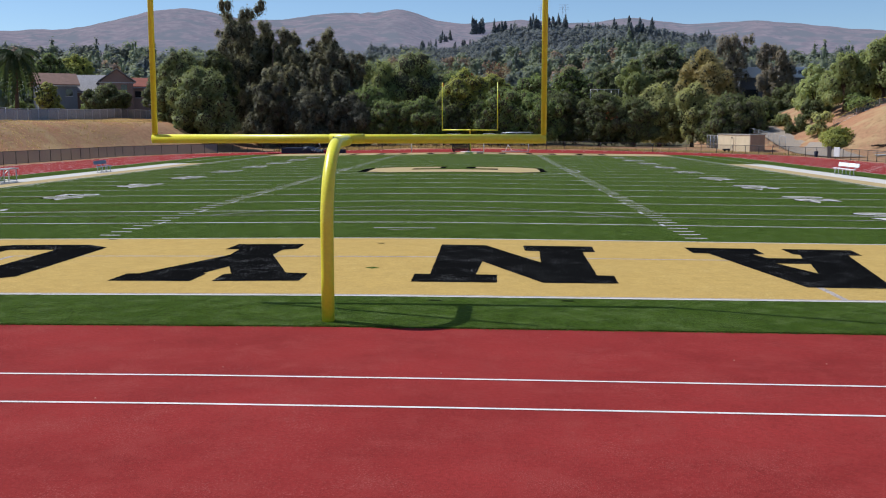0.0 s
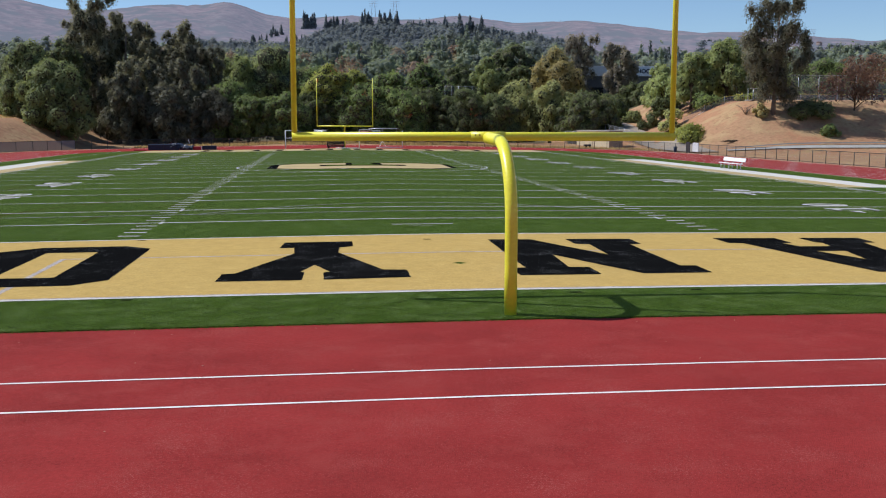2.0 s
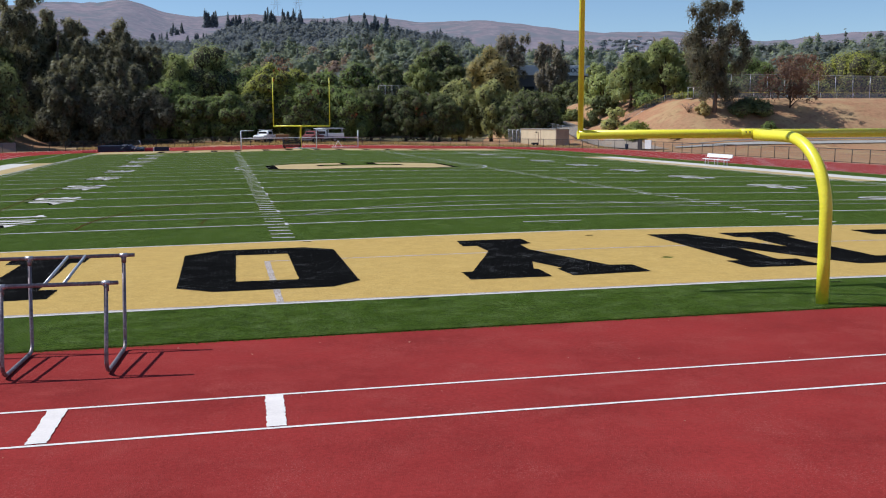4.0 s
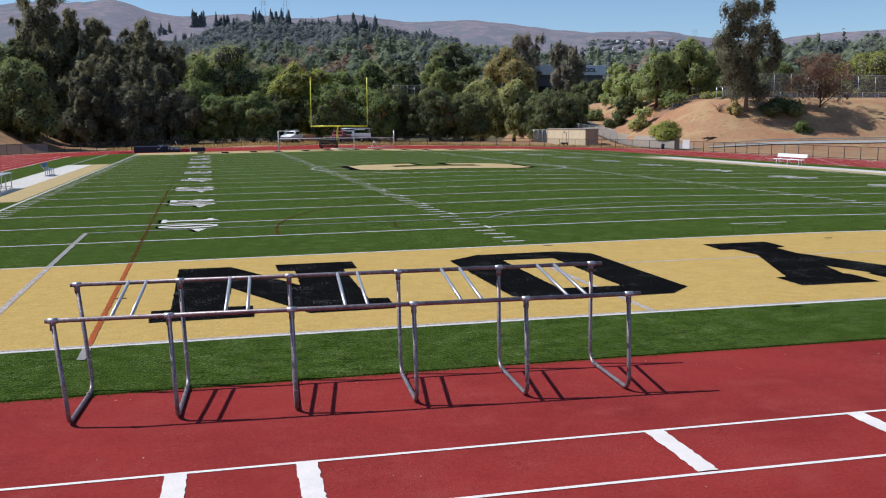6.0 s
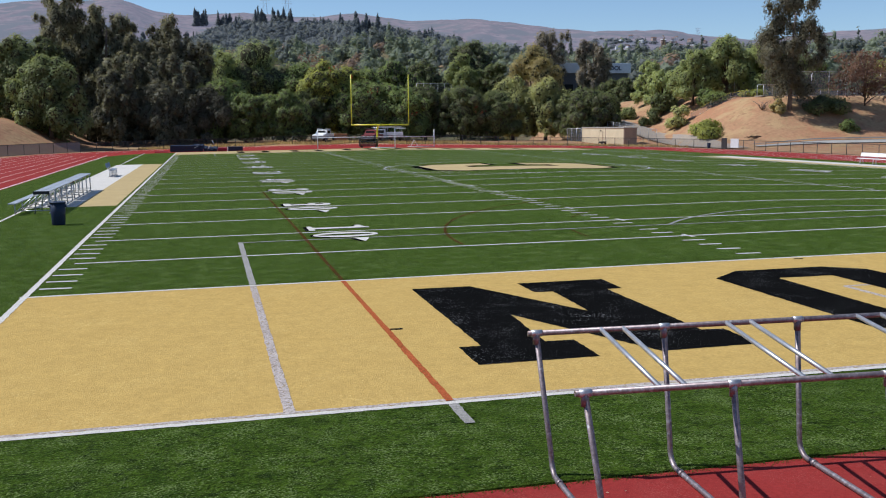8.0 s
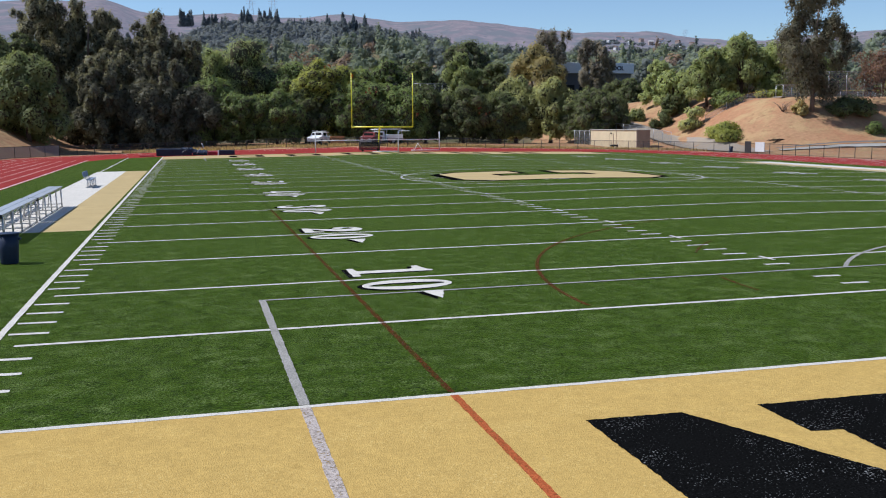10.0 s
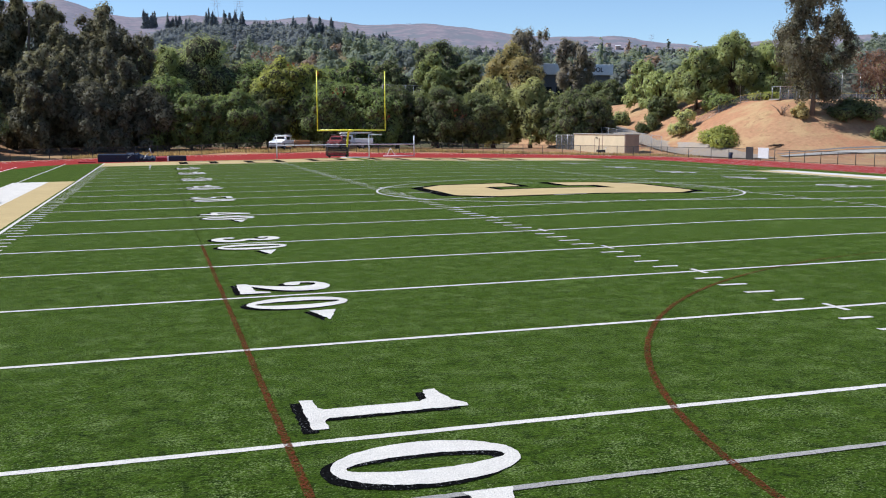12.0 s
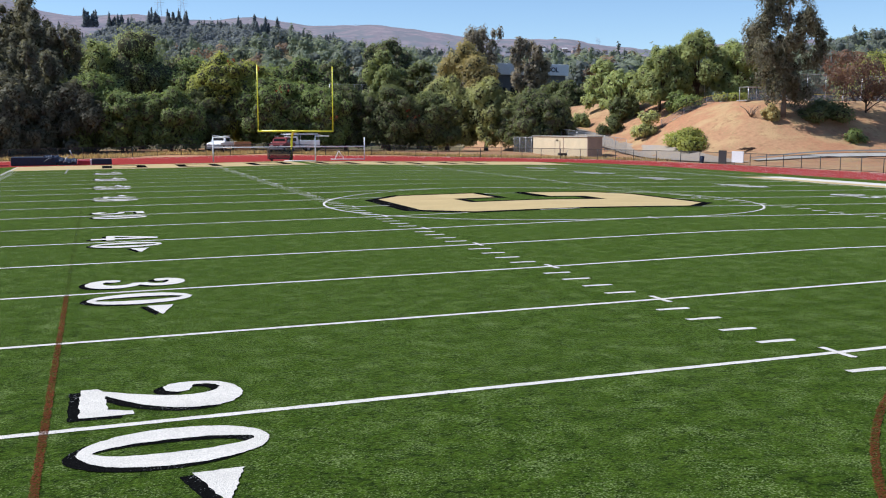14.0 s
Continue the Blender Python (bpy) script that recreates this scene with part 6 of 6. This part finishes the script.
def hillside_trees():
    """Dark clumps of trees among the houses on the far hillside."""
    rng = np.random.default_rng(31)
    blobs = []
    for k in range(260):
        az = 21.5 + 21.5 * rng.random()
        r, z = hill_at(az, skyline(az) - 0.3 - 0.8 * rng.random())
        w = 3.5 + 4 * rng.random()
        blobs.append((r * math.sin(radians(az)), r * math.cos(radians(az)), z + 0.3 * w, w * 1.5, w * 1.5, w * 0.6))
    # thick woods below the ridge
    for k in range(3300):
        az = -7.0 + 21 * rng.random()
        full = smooth((az + 2.5) / 4.5) * (1 - 0.75 * smooth((az - 7.5) / 6))
        r, z = hill_at(az, 3.2 + (0.95 + 1.3 * full) * rng.random() ** 0.8)
        w, h = 5.5 + 6 * rng.random(), 9 + 9 * rng.random()
        pointed = rng.random() < 0.3
        blobs.append((r * math.sin(radians(az)), r * math.cos(radians(az)), z + 0.4 * h, w * (0.6 if pointed else 1.0), w * (0.6 if pointed else 1.0), h * (0.9 if pointed else 0.5)))
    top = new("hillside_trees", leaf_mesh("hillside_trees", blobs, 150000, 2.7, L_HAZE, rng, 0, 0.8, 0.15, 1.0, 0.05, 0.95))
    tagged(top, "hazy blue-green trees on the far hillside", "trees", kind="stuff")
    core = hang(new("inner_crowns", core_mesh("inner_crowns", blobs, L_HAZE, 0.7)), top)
    tagged(core, "shaded inner mass of the trees", kind="stuff")


hillside_trees()

# ---- far houses and pylons ----
for k in range(44):
    az = rng.choice([rng.uniform(21.5, 31), rng.uniform(23, 31), rng.uniform(32, 42)])
    d = rng.uniform(1350, 2300) if az > 14 else rng.uniform(420, 540)
    a = radians(az)
    x, y = d * math.sin(a), d * math.cos(a)
    if az > 14:
        d, z = hill_at(az, skyline(az) - rng.uniform(0.3, 0.95))
        x, y = d * math.sin(a), d * math.cos(a)
        z += 4
        s = rng.uniform(0.5, 0.95)
    else:
        z, s = ground_z(x, y) + 3, 1.0
    g = empty("far_house", Matrix.Translation((x, y, z)) @ Matrix.Rotation(rng.uniform(0, 3), 4, 'Z') @ Matrix.Scale(s, 4), "small pale house on the far hillside", "house", "far hillside houses")
    part("wall", box(-5, -4, -4, 5, 4, 3), M_PALE if k % 3 == 0 else M_STUCCO, g)
    bm = bmesh.new()
    vs = [bm.verts.new(p) for p in ((-5.5, -4.5, 3), (5.5, -4.5, 3), (5.5, 4.5, 3), (-5.5, 4.5, 3), (-5, 0, 5), (5, 0, 5))]
    for q in ((0, 1, 5, 4), (2, 3, 4, 5), (1, 2, 5), (3, 0, 4), (0, 3, 2, 1)):
        bm.faces.new([vs[i] for i in q])
    part("roof", bm, M_ROOFB if k % 2 else M_PALE, g)


def pylon(az, el, d, h):
    a = radians(az)
    top = 3.2 + math.tan(radians(el)) * d
    g = empty("pylon", Matrix.Translation((d * math.sin(a), d * math.cos(a), top - h)), "thin steel lattice power pylon on the ridge", "pylon", "pylons on the ridge")
    w = h * 0.12
    for sx in (-1, 1):
        for sy in (-1, 1):
            part("leg", tube([(sx * w, sy * w, 0), (sx * w * 0.4, sy * w * 0.4, h)], h * 0.005, 4), M_PYLON, g)
    for k in range(3):
        z = h * (0.78 + 0.1 * k)
        part("arm", tube([(-h * 0.2, 0, z), (h * 0.2, 0, z)], h * 0.005, 4), M_PYLON, g)
    for k in range(5):
        z0, z1 = h * k / 5, h * (k + 1) / 5
        part("brace", tube([(-w * (1 - 0.6 * k / 5), -w * 0.6, z0), (w * (1 - 0.6 * (k + 1) / 5), -w * 0.6, z1)], h * 0.004, 4), M_PYLON, g)


for az, el, d, h in ((3.02, 6.95, 2640, 62), (4.25, 6.95, 2640, 62), (13.8, 5.85, 2500, 40), (27.5, 5.1, 2300, 40)):
    pylon(az, el, d, h)


# ---- dry grass between the far fence and the trees ----
def dry_grass():
    rng = np.random.default_rng(44)
    n = 9000
    x = -30 + 74 * rng.random(n)
    y = 96 + 31.5 * np.sqrt(np.maximum(0, 1 - (x / 46) ** 2)) + 0.3 + 4.2 * rng.random(n) ** 1.4
    # and on the bank
    x = np.concatenate([x, -47.5 - 11 * rng.random(9000)])
    y = np.concatenate([y, 60 + 75 * rng.random(9000)])
    v, f = [], []
    for k in range(len(x)):
        gx, gy = float(x[k]), float(y[k])
        z = ground_z(gx, gy) - 0.02
        a, h = 6.28 * rng.random(), (0.16 + 0.30 * rng.random()) * (1 if k < n else 0.4)
        w = 0.05 + 0.06 * rng.random()
        lx, ly = 0.25 * h * math.cos(a + 1), 0.25 * h * math.sin(a + 1)
        v += [(gx - w * math.cos(a), gy - w * math.sin(a), z), (gx + w * math.cos(a), gy + w * math.sin(a), z), (gx + lx, gy + ly, z + h)]
        f.append((3 * k, 3 * k + 1, 3 * k + 2))
    m = leafy("dry_grass_blades", (0.52, 0.40, 0.20), (0.40, 0.29, 0.14), island=0.25)
    tagged(raw("dry_grass", v, f, m), "dry yellow grass behind the track fence and on the banks", "grass", kind="stuff")


dry_grass()


# ---- fibres along the cut edge of the turf, and litter blown onto the track ----
def turf_fringe():
    rng = np.random.default_rng(8)
    v, f = [], []
    for k in range(9000):
        x = -24 + 40 * rng.random()
        y = turf_edge(x) + 0.05 * rng.normal()
        z = gz(x, y) + (0.012 if y > turf_edge(x) else 0.0)
        h, a = 0.018 + 0.022 * rng.random(), 6.28 * rng.random()
        lx, ly = 0.02 * math.cos(a), 0.02 * math.sin(a) - 0.012
        v += [(x - 0.004, y, z), (x + 0.004, y, z), (x + lx, y + ly, z + h)]
        f.append((3 * k, 3 * k + 1, 3 * k + 2))
    m = leafy("turf_fibres", (0.075, 0.11, 0.022), (0.05, 0.08, 0.015), island=0.3)
    tagged(raw("turf_fringe", v, f, m), "loose green fibres along the turf edge", "turf fibres", kind="stuff")
    v, f = [], []
    for k in range(70):
        x, y = -24 + 40 * rng.random(), -12.2 - 5.5 * rng.random() ** 2
        z, a, s = gz(x, y) + 0.012, 6.28 * rng.random(), 0.008 + 0.014 * rng.random()
        c, d = s * math.cos(a), s * math.sin(a)
        v += [(x - c, y - d, z), (x + 0.4 * d, y - 0.4 * c, z + 0.006), (x + c, y + d, z), (x - 0.4 * d, y + 0.4 * c, z + 0.008)]
        f.append((4 * k, 4 * k + 1, 4 * k + 2, 4 * k + 3))
    m = mat("dry_litter", (0.55, 0.42, 0.30), 0.9, var=0.4, scale=3.0, tint=(0.30, 0.20, 0.12))
    tagged(raw("leaf_litter", v, f, m), "scattered dry leaf litter on the red track", "litter", kind="stuff")


turf_fringe()
